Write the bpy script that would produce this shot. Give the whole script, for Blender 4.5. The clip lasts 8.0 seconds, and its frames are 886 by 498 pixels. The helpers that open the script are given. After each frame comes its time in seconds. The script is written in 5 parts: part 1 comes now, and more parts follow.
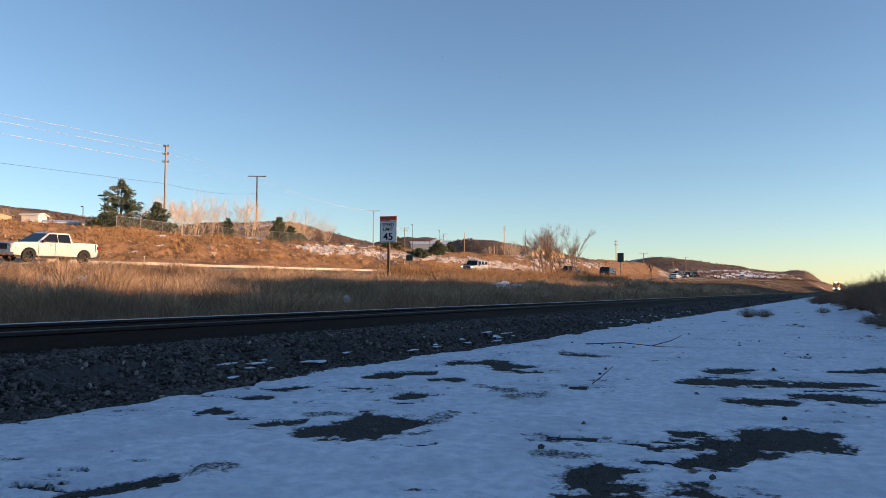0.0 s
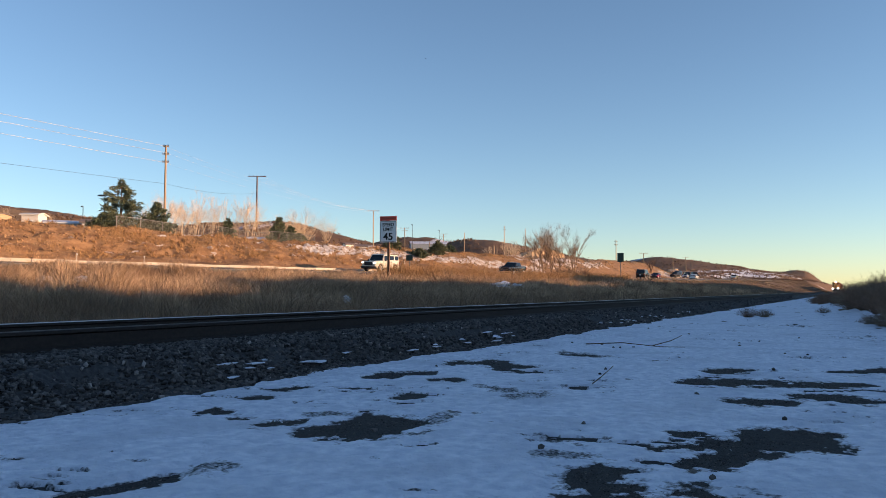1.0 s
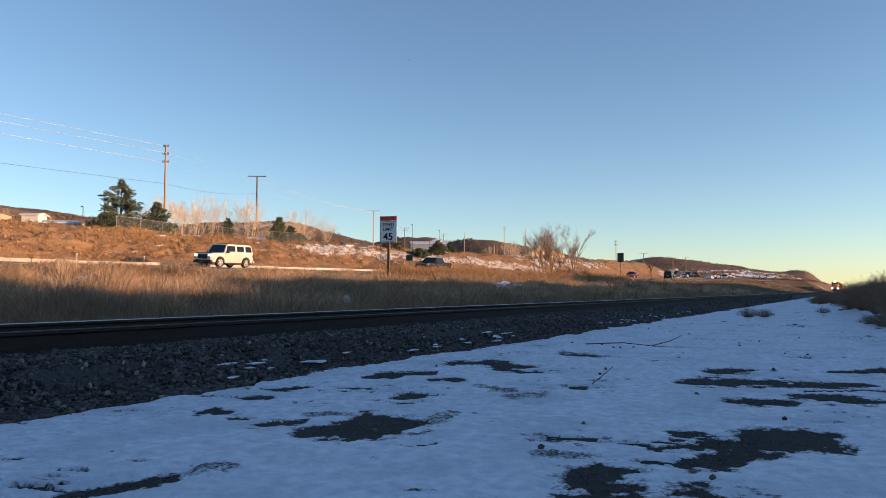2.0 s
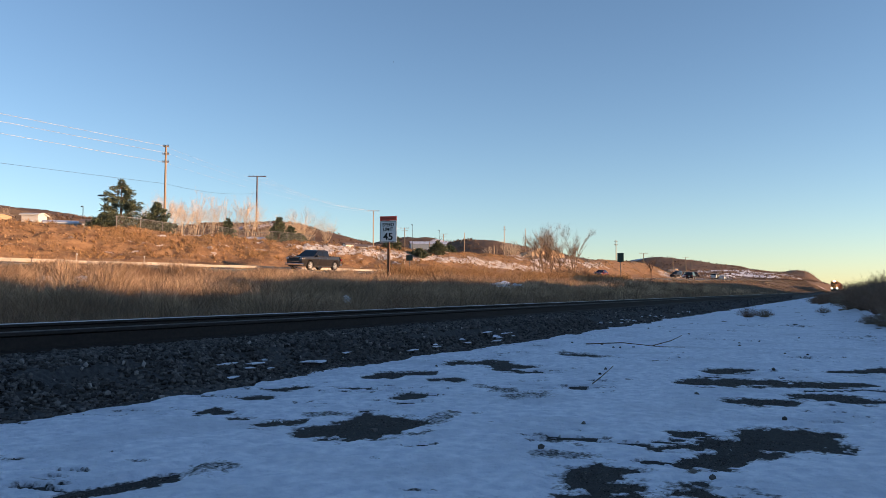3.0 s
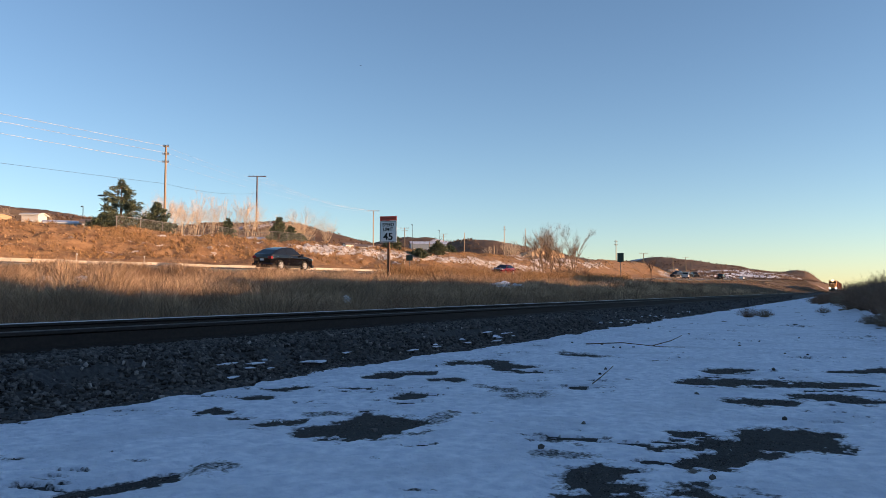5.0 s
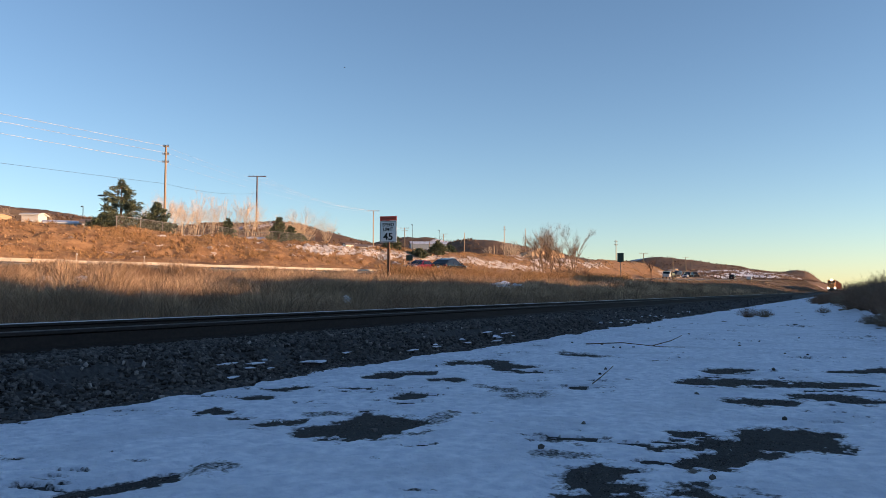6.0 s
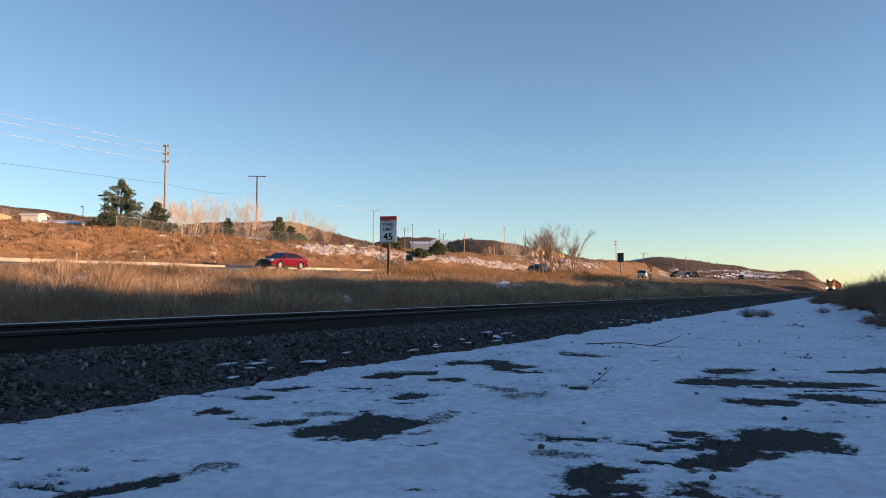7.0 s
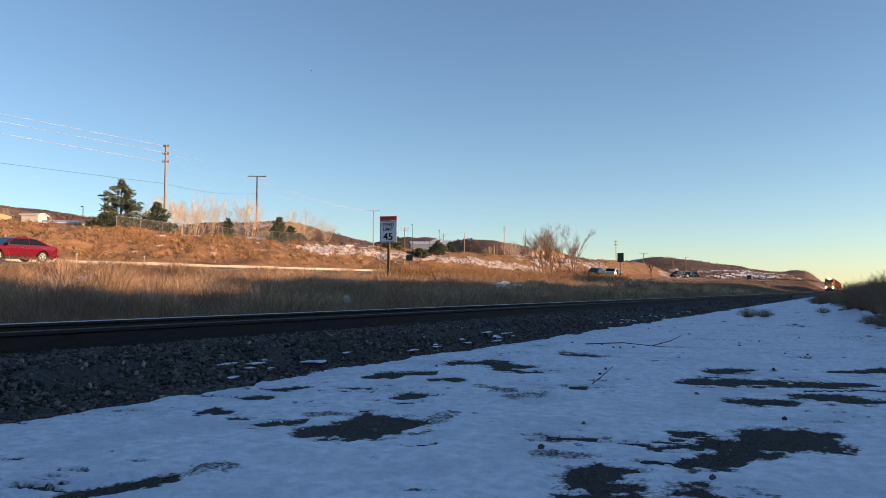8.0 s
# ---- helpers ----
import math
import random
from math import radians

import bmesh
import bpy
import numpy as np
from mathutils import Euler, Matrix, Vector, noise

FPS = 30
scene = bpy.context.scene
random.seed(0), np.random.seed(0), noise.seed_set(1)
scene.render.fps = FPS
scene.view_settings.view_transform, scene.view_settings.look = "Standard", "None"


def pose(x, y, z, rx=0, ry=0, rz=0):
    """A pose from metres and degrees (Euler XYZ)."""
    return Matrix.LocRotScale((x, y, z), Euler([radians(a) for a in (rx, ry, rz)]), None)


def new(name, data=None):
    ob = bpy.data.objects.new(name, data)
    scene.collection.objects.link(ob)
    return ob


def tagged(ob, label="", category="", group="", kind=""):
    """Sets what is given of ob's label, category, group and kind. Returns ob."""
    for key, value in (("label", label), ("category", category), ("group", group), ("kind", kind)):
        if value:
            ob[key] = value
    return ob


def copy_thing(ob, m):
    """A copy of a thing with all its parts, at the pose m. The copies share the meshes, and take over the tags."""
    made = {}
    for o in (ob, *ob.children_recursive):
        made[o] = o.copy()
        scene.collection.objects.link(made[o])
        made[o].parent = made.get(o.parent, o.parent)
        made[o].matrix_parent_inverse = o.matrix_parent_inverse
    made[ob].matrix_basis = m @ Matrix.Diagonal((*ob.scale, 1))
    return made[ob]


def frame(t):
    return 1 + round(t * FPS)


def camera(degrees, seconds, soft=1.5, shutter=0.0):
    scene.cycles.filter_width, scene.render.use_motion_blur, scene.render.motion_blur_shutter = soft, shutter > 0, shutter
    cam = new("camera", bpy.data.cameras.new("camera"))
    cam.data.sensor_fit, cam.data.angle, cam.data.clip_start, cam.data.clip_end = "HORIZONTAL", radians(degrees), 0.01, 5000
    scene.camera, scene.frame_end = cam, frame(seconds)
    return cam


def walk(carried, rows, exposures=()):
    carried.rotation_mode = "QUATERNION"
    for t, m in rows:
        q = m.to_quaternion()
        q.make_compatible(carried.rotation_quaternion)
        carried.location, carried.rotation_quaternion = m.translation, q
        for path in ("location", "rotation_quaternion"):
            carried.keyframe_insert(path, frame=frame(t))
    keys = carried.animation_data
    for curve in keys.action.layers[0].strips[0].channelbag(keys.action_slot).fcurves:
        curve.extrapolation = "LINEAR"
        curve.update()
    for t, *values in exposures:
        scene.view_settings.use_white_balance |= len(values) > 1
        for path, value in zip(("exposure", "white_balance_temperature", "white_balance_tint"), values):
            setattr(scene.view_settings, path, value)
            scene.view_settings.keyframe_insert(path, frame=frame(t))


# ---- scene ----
# World axes: x runs along the railway, y across it towards the highway, z up. The camera stands on a snowy lot.
cam = camera(60.0, 8.0, soft=0.8)
EYE = (0.0, 0.0, 0.79)
EYE_POSE = pose(0, 0, 0.79, 90 + 3.12, 0, 28 - 90)
walk(cam, [(0.0, EYE_POSE), (8.0, EYE_POSE)], exposures=[(0.0, 0.72, 6400, 15), (8.0, 0.72, 6400, 15)])

# ---- sky and sun ----
SUN_EL, SUN_AZ = 6.5, 165.0          # degrees; azimuth clockwise from +y
world = bpy.data.worlds.new("evening_sky")
scene.world = world
world.use_nodes = True
wn = world.node_tree.nodes
sky = wn.new("ShaderNodeTexSky")
sky.sky_type, sky.sun_disc = "NISHITA", False
sky.sun_elevation, sky.sun_rotation = radians(SUN_EL), radians(SUN_AZ)
sky.altitude, sky.air_density, sky.dust_density, sky.ozone_density = 1800, 1.0, 0.55, 1.9
wn["Background"].inputs[1].default_value = 0.15
world.node_tree.links.new(sky.outputs[0], wn["Background"].inputs[0])
sun = new("sun", bpy.data.lights.new("sun", "SUN"))
sun.data.energy, sun.data.angle, sun.data.color = 5.0, radians(0.5), (1.0, 0.62, 0.34)
sd = Vector((math.sin(radians(SUN_AZ)) * math.cos(radians(SUN_EL)), math.cos(radians(SUN_AZ)) * math.cos(radians(SUN_EL)), math.sin(radians(SUN_EL))))
sun.rotation_euler = sd.to_track_quat("Z", "Y").to_euler()


# ---- materials ----
def mat(name, c1, c2=None, scale=6.0, rough=0.8, metal=0.0, bump=0.0, bump_scale=40.0, c3=None, big=0.4, vary=0.0, island=False, spec=0.4, emit=0.0, stretch=(1, 1, 1), c3_at=(0.55, 0.7)):
    """A noise-mixed surface: c1/c2 in fine grain, c3 in large blotches, optional change from piece to piece."""
    m = bpy.data.materials.new(name)
    m.use_nodes = True
    n, l = m.node_tree.nodes, m.node_tree.links
    b = n["Principled BSDF"]
    b.inputs["Roughness"].default_value, b.inputs["Metallic"].default_value = rough, metal
    b.inputs["Specular IOR Level"].default_value = spec
    c2 = c2 or tuple(v * 0.7 for v in c1)
    geo = n.new("ShaderNodeTexCoord")
    mp = n.new("ShaderNodeMapping")
    mp.inputs["Scale"].default_value = stretch
    l.new(geo.outputs["Object"], mp.inputs[0])

    def tex(s, detail):
        t = n.new("ShaderNodeTexNoise")
        t.inputs["Scale"].default_value, t.inputs["Detail"].default_value = s, detail
        l.new(mp.outputs[0], t.inputs["Vector"])
        return t

    def ramp(src, a, bb):
        r = n.new("ShaderNodeMapRange")
        r.inputs[1].default_value, r.inputs[2].default_value = a, bb
        l.new(src, r.inputs[0])
        return r.outputs[0]

    def mix(f, a, bcol):
        x = n.new("ShaderNodeMix")
        x.data_type = "RGBA"
        l.new(f, x.inputs[0])
        for sock, v in ((x.inputs[6], a), (x.inputs[7], bcol)):
            if isinstance(v, tuple):
                sock.default_value = (*v, 1)
            else:
                l.new(v, sock)
        return x.outputs[2]

    col = mix(ramp(tex(scale, 5).outputs[0], 0.35, 0.65), c1, c2)
    if c3:
        col = mix(ramp(tex(big, 6).outputs[0], *c3_at), col, c3)
    if vary:
        rnd = n.new("ShaderNodeNewGeometry").outputs["Random Per Island"] if island else n.new("ShaderNodeObjectInfo").outputs["Random"]
        hv = n.new("ShaderNodeHueSaturation")
        r = n.new("ShaderNodeMapRange")
        r.inputs[3].default_value, r.inputs[4].default_value = 1 - vary, 1 + vary
        l.new(rnd, r.inputs[0])
        l.new(r.outputs[0], hv.inputs["Value"])
        l.new(col, hv.inputs["Color"])
        col = hv.outputs[0]
    l.new(col, b.inputs["Base Color"])
    if bump:
        bp = n.new("ShaderNodeBump")
        bp.inputs["Strength"].default_value, bp.inputs["Distance"].default_value = 1.0, bump
        l.new(tex(bump_scale, 6).outputs[0], bp.inputs["Height"])
        l.new(bp.outputs[0], b.inputs["Normal"])
    if emit:
        b.inputs["Emission Color"].default_value = (*c1, 1)
        b.inputs["Emission Strength"].default_value = emit
    return m


def glass_mat(name, tint, rough=0.05):
    m = mat(name, tint, tint, rough=rough, spec=0.45)
    return m


# The darker second tone paints the shaded sides of small lumps; c3 is dirty snow.
M_SNOW = mat("snow", (0.84, 0.87, 0.94), (0.62, 0.67, 0.77), 8, 0.6, bump=0.05, bump_scale=9, spec=0.3, c3=(0.55, 0.58, 0.66), big=1.4, c3_at=(0.52, 0.75))


def lot_snow():
    """Old snow that thins out to wet gravel where it has melted."""
    # the second tone puts dimple shade into the colour, on top of the bump
    m = mat("trodden_snow", (0.82, 0.85, 0.93), (0.60, 0.65, 0.76), 11, 0.6, bump=0.075, bump_scale=13, spec=0.3, c3=(0.54, 0.58, 0.67), big=1.6, c3_at=(0.48, 0.75))
    n, l = m.node_tree.nodes, m.node_tree.links
    b = n["Principled BSDF"]
    at = n.new("ShaderNodeAttribute")
    at.attribute_name = "thin"
    co = n.new("ShaderNodeTexCoord")
    total = at.outputs["Fac"]
    for scale, amount in ((9.0, 0.5), (42.0, 0.9)):
        t = n.new("ShaderNodeTexNoise")
        t.inputs["Scale"].default_value, t.inputs["Detail"].default_value = scale, 5
        l.new(co.outputs["Object"], t.inputs["Vector"])
        k = n.new("ShaderNodeMath")
        k.operation = "MULTIPLY_ADD"
        k.inputs[1].default_value, k.inputs[2].default_value = amount, -amount / 2
        l.new(t.outputs[0], k.inputs[0])
        sm = n.new("ShaderNodeMath")
        l.new(total, sm.inputs[0])
        l.new(k.outputs[0], sm.inputs[1])
        total = sm.outputs[0]
    r = n.new("ShaderNodeMapRange")
    r.inputs[1].default_value, r.inputs[2].default_value = 0.38, 0.68
    l.new(total, r.inputs[0])
    x = n.new("ShaderNodeMix")
    x.data_type = "RGBA"
    l.new(r.outputs[0], x.inputs[0])
    l.new(b.inputs["Base Color"].links[0].from_socket, x.inputs[6])
    x.inputs[7].default_value = (0.02, 0.019, 0.02, 1)
    l.new(x.outputs[2], b.inputs["Base Color"])
    return m


M_LOTSNOW = lot_snow()
M_OLDSNOW = mat("dirty_old_snow", (0.62, 0.60, 0.60), (0.36, 0.30, 0.25), 2.2, 0.75, bump=0.1, bump_scale=4, c3=(0.30, 0.21, 0.14), big=0.9, c3_at=(0.5, 0.62))
M_LOT = mat("dark_gravel_lot", (0.009, 0.009, 0.010), (0.030, 0.027, 0.026), 60, 0.9, bump=0.012, bump_scale=80, c3=(0.030, 0.025, 0.022), big=0.5, c3_at=(0.48, 0.6))
M_BALLAST = mat("ballast_bed", (0.035, 0.035, 0.037), (0.075, 0.072, 0.07), 26, 0.95, bump=0.03, bump_scale=24, c3=(0.05, 0.045, 0.04), big=2)
M_STONE = mat("ballast_stone", (0.092, 0.080, 0.072), (0.045, 0.041, 0.039), 20, 0.85, bump=0.004, bump_scale=60, vary=0.85, island=True)
M_STONE1 = mat("ballast_stone_single", (0.095, 0.083, 0.075), (0.055, 0.05, 0.047), 20, 0.85, bump=0.004, bump_scale=60, vary=0.8)
M_RAIL = mat("rusty_rail_steel", (0.022, 0.017, 0.015), (0.036, 0.026, 0.021), 30, 0.75, 0.2, bump=0.001)
# The far head's sky reflection is put into its pale colour.
M_RAILTOP = mat("sky_glint_rail_head", (0.66, 0.64, 0.62), (0.5, 0.48, 0.46), 8, 0.6, 0.3, stretch=(0.05, 4, 4))
# The near head gets a dark tone without that painted glint.
M_RAILDULL = mat("plain_dark_rail_head", (0.085, 0.075, 0.068), (0.055, 0.047, 0.042), 8, 0.65, 0.3, stretch=(0.05, 4, 4))
M_TIE = mat("creosote_wood", (0.035, 0.028, 0.022), (0.06, 0.045, 0.035), 12, 0.9, bump=0.006, stretch=(6, 1, 6), vary=0.3)
M_SOIL = mat("dry_meadow_soil", (0.10, 0.062, 0.038), (0.15, 0.092, 0.052), 3, 0.95, bump=0.04, bump_scale=9, c3=(0.085, 0.055, 0.035), big=0.35)
M_EARTH = mat("orange_embankment_earth", (0.34, 0.20, 0.10), (0.19, 0.10, 0.05), 1.6, 0.95, bump=0.12, bump_scale=3.5, c3=(0.13, 0.07, 0.038), big=0.22, stretch=(0.5, 1, 1))
M_PLATEAU = mat("plateau_dry_grass", (0.30, 0.19, 0.095), (0.21, 0.13, 0.07), 0.8, 0.95, bump=0.1, bump_scale=2, c3=(0.68, 0.68, 0.70), big=0.06, c3_at=(0.62, 0.68))
M_HILL = mat("scrub_hill", (0.12, 0.07, 0.045), (0.18, 0.105, 0.06), 0.12, 0.95, bump=0.5, bump_scale=0.4, c3=(0.70, 0.70, 0.73), big=0.014, c3_at=(0.60, 0.66), stretch=(0.5, 1.6, 2))
M_VALLEY = mat("snowy_valley_floor", (0.26, 0.165, 0.09), (0.18, 0.11, 0.065), 0.3, 0.95, bump=0.2, bump_scale=0.8, c3=(0.74, 0.74, 0.76), big=0.02, c3_at=(0.46, 0.50), stretch=(0.6, 2.4, 1))
M_BANK = mat("scrub_bank_soil", (0.11, 0.075, 0.05), (0.17, 0.12, 0.08), 2, 0.95, bump=0.06, bump_scale=6, c3=(0.66, 0.69, 0.74), big=0.5, c3_at=(0.56, 0.6))
M_ROAD = mat("worn_asphalt", (0.07, 0.066, 0.062), (0.10, 0.094, 0.088), 9, 0.85, bump=0.004, bump_scale=90, c3=(0.055, 0.052, 0.05), big=0.5, stretch=(0.3, 1, 1))
M_PAINT = mat("road_paint", (0.7, 0.68, 0.6), (0.5, 0.48, 0.42), 12, 0.7)
M_YELLOW = mat("yellow_road_paint", (0.65, 0.42, 0.06), (0.5, 0.33, 0.06), 12, 0.7)
M_KERB = mat("pale_concrete", (0.55, 0.49, 0.40), (0.44, 0.39, 0.32), 4, 0.85, bump=0.006, bump_scale=30, c3=(0.33, 0.28, 0.22), big=0.7, vary=0.12)


# ---- mesh helpers ----
def mesh_np(name, verts, faces, mats, idx=None, smooth=False):
    """Mesh from numpy vertices and equal-sized faces."""
    verts, faces = np.asarray(verts, np.float32), np.asarray(faces, np.int32)
    k = faces.shape[1]
    me = bpy.data.meshes.new(name)
    me.vertices.add(len(verts))
    me.vertices.foreach_set("co", verts.ravel())
    me.loops.add(faces.size)
    me.loops.foreach_set("vertex_index", faces.ravel())
    me.polygons.add(len(faces))
    me.polygons.foreach_set("loop_start", np.arange(0, faces.size, k, dtype=np.int32))
    for m in mats if isinstance(mats, (list, tuple)) else [mats]:
        me.materials.append(m)
    if idx is not None:
        me.polygons.foreach_set("material_index", np.asarray(idx, np.int32))
    me.polygons.foreach_set("use_smooth", np.full(len(faces), smooth))
    me.update(calc_edges=True)
    me.validate()
    return me


def part(name, bm, material, parent=None, label="", smooth=False):
    """Link a bmesh (or mesh) as one mesh object, under its thing if one is given."""
    if isinstance(bm, bmesh.types.BMesh):
        me = bpy.data.meshes.new(name)
        bm.to_mesh(me)
        bm.free()
        me.materials.append(material)
        if smooth:
            me.polygons.foreach_set("use_smooth", np.full(len(me.polygons), True))
    else:
        me = bm
    ob = new(name, me)
    ob.parent = parent
    return tagged(ob, label)


def box(bm, x0, y0, z0, x1, y1, z1, bevel=0.0):
    vs = bmesh.ops.create_cube(bm, size=1)["verts"]
    for v in vs:
        v.co = Vector(((x0 + x1) / 2 + v.co.x * (x1 - x0), (y0 + y1) / 2 + v.co.y * (y1 - y0), (z0 + z1) / 2 + v.co.z * (z1 - z0)))
    if bevel:
        es = list({e for v in vs for e in v.link_edges})
        bmesh.ops.bevel(bm, geom=es, offset=bevel, segments=2, affect="EDGES", profile=0.5)
    return bm


def boxed(*a, bevel=0.0):
    return box(bmesh.new(), *a, bevel=bevel)


def tubes(segs, sides=4):
    """Vertices and quads of straight tapered tubes; segs: rows of p0, p1, r0, r1."""
    S = np.asarray(segs, float)
    a, b, r0, r1 = S[:, 0:3], S[:, 3:6], S[:, 6], S[:, 7]
    d = b - a
    d /= np.maximum(np.linalg.norm(d, axis=1, keepdims=True), 1e-6)
    ref = np.where(np.abs(d[:, 2:3]) > 0.9, [[1.0, 0, 0]], [[0, 0, 1.0]])
    u = np.cross(d, ref)
    u /= np.linalg.norm(u, axis=1, keepdims=True)
    w = np.cross(d, u)
    ang = np.arange(sides) * 2 * np.pi / sides
    ring = np.cos(ang)[None, :, None] * u[:, None] + np.sin(ang)[None, :, None] * w[:, None]
    v = np.concatenate([a[:, None] + ring * r0[:, None, None], b[:, None] + ring * r1[:, None, None]], 1)
    k = np.arange(sides)
    q = np.stack([k, (k + 1) % sides, (k + 1) % sides + sides, k + sides], 1)
    f = q[None] + (np.arange(len(S)) * 2 * sides)[:, None, None]
    return v.reshape(-1, 3), f.reshape(-1, 4)


def tube_part(name, segs, material, parent=None, label="", sides=4, smooth=True):
    v, f = tubes(segs, sides)
    return part(name, mesh_np(name, v, f, material, smooth=smooth), material, parent, label)


def empty(name, m=None):
    ob = new(name)
    ob.empty_display_size = 0.3
    if m is not None:
        ob.matrix_basis = m
    return ob


# ---- the lie of the land ----
def lattice(x, y, seed=0):
    xi, yi = np.floor(x), np.floor(y)
    fx, fy = x - xi, y - yi
    fx, fy = fx * fx * (3 - 2 * fx), fy * fy * (3 - 2 * fy)

    def hsh(a, b):
        v = np.sin(a * 127.1 + b * 311.7 + seed * 74.7) * 43758.5453
        return v - np.floor(v)

    return (hsh(xi, yi) * (1 - fx) + hsh(xi + 1, yi) * fx) * (1 - fy) + (hsh(xi, yi + 1) * (1 - fx) + hsh(xi + 1, yi + 1) * fx) * fy


def fbm(x, y, octaves=4, seed=0):
    s, a, t = 0.0, 0.5, 0.0
    for o in range(octaves):
        s = s + a * lattice(x * 2 ** o, y * 2 ** o, seed + o * 13)
        t += a
        a *= 0.5
    return s / t - 0.5


def sstep(a, b, x):
    t = np.clip((x - a) / (b - a), 0, 1)
    return t * t * (3 - 2 * t)


def road_z(s):
    return np.interp(s, [-80, 30, 66, 130, 180, 263, 500, 1000], [2.2, 2.5, 2.75, 3.3, 3.7, 4.7, 7.5, 11])


# hills: place, half-width across the view, half-depth, height
HILLS = [(150, 330, 150, 90, 29), (330, 290, 125, 75, 29.5), (377, 178, 42, 60, 25), (780, 430, 200, 160, 50), (881, 183, 85, 140, 30), (1280, 190, 90, 160, 34), (1490, 82, 62, 130, 28)]


def road_h(s, p):
    """The highway leans towards the railway."""
    return road_z(s) + 0.07 + 0.046 * (p - 45.0)


# crest of the wooded bank behind the lot: place along the railway and height
RIDGE_S = [-260, 10, 18, 24, 26, 28, 31, 33.5, 36, 39, 43, 51, 56, 65, 78, 84, 88, 95, 98, 105, 129, 133, 198, 260]
RIDGE_H = [5.6, 6.2, 6.9, 7.2, 6.7, 5.8, 5.6, 6.3, 7.0, 7.5, 7.6, 7.2, 7.3, 7.4, 8.0, 8.0, 7.2, 7.0, 8.8, 9.6, 9.9, 9.2, 9.6, 9.5]


def height(s, p):
    s, p = np.asarray(s, float), np.asarray(p, float)
    rz = road_z(s)
    # flat lot and trackside
    z = np.interp(p, [4.6, 9.3, 10.5, 13, 20, 27, 33, 34.4, 47.5, 48.5], [0, 0.1, -0.15, -0.15, 0.42, 0.95, 1.62, 1.92, 2.5, 2.62])
    z = z + sstep(14, 34, p) * (rz - 2.5)
    z = z + fbm(s / 5, p / 3.5, 4, 3) * 0.7 * sstep(10, 13, p) * (1 - sstep(29, 33, p))
    # embankment beyond the highway
    e = 1 - 0.75 * sstep(255, 300, s)
    up = 3.75 + 0.010 * np.maximum(0, np.minimum(s, 300) - 80)
    rough = fbm(s / 6, p / 2.5, 4, 8) * 1.1
    z = z + sstep(49, 62, p + fbm(s / 20, p * 0 + 3, 2, 5) * 4) * up * e + rough * sstep(49, 52, p) * e
    z = z + (fbm(s / 1.6, p / 0.9, 3, 14) * 0.75 + fbm(s / 0.5, p / 0.4, 2, 15) * 0.25) * sstep(52, 54.5, p) * (1 - sstep(61, 65, p)) * (1 - sstep(88, 100, s))
    z = z + np.clip(p - 66, 0, 250) * 0.022 * sstep(66, 90, p)
    # hills
    rng = np.hypot(s, p)
    top = 0.0
    for hs, hp, hu, hv, hh in HILLS:
        r = math.hypot(hs, hp)
        cx, cy = hs / r, hp / r
        v, u = s * cx + p * cy - r, -s * cy + p * cx
        top = np.maximum(top, (hh - 6) * np.exp(-(u / hu) ** 2 - (v / hv) ** 2))
    top = top * (1 + 0.55 * fbm(s / 75, p / 75, 4, 23))
    far = np.maximum(0, (np.minimum(rng, 2600) - 500)) * 0.0105 * sstep(12, 120, p)
    z = z + top * sstep(30, 70, p) * 1.0 + far * (1 - np.clip(top / 20, 0, 1)) + fbm(s / 60, p / 60, 4, 2) * 5 * sstep(200, 420, rng) * sstep(20, 70, p)
    # low scrub mound beside the lot, and the wooded bank behind that keeps the sun off the lot
    m = sstep(-0.2, -4.0, p - 3.0 * sstep(24, 42, s) + fbm(s / 4, p / 4, 3, 21) * 1.2) * sstep(13, 24, s) * 0.75 * (1 - 0.5 * sstep(28, 42, s))
    b = sstep(-9, -31, p) * (np.interp(s, RIDGE_S, RIDGE_H) + fbm(s / 4, p * 0 + 9, 3, 4) * 0.4) * (1 - sstep(255, 315, s)) * sstep(-260, -160, s)
    return z + np.where(p < 4, m + b, 0) - 0.01


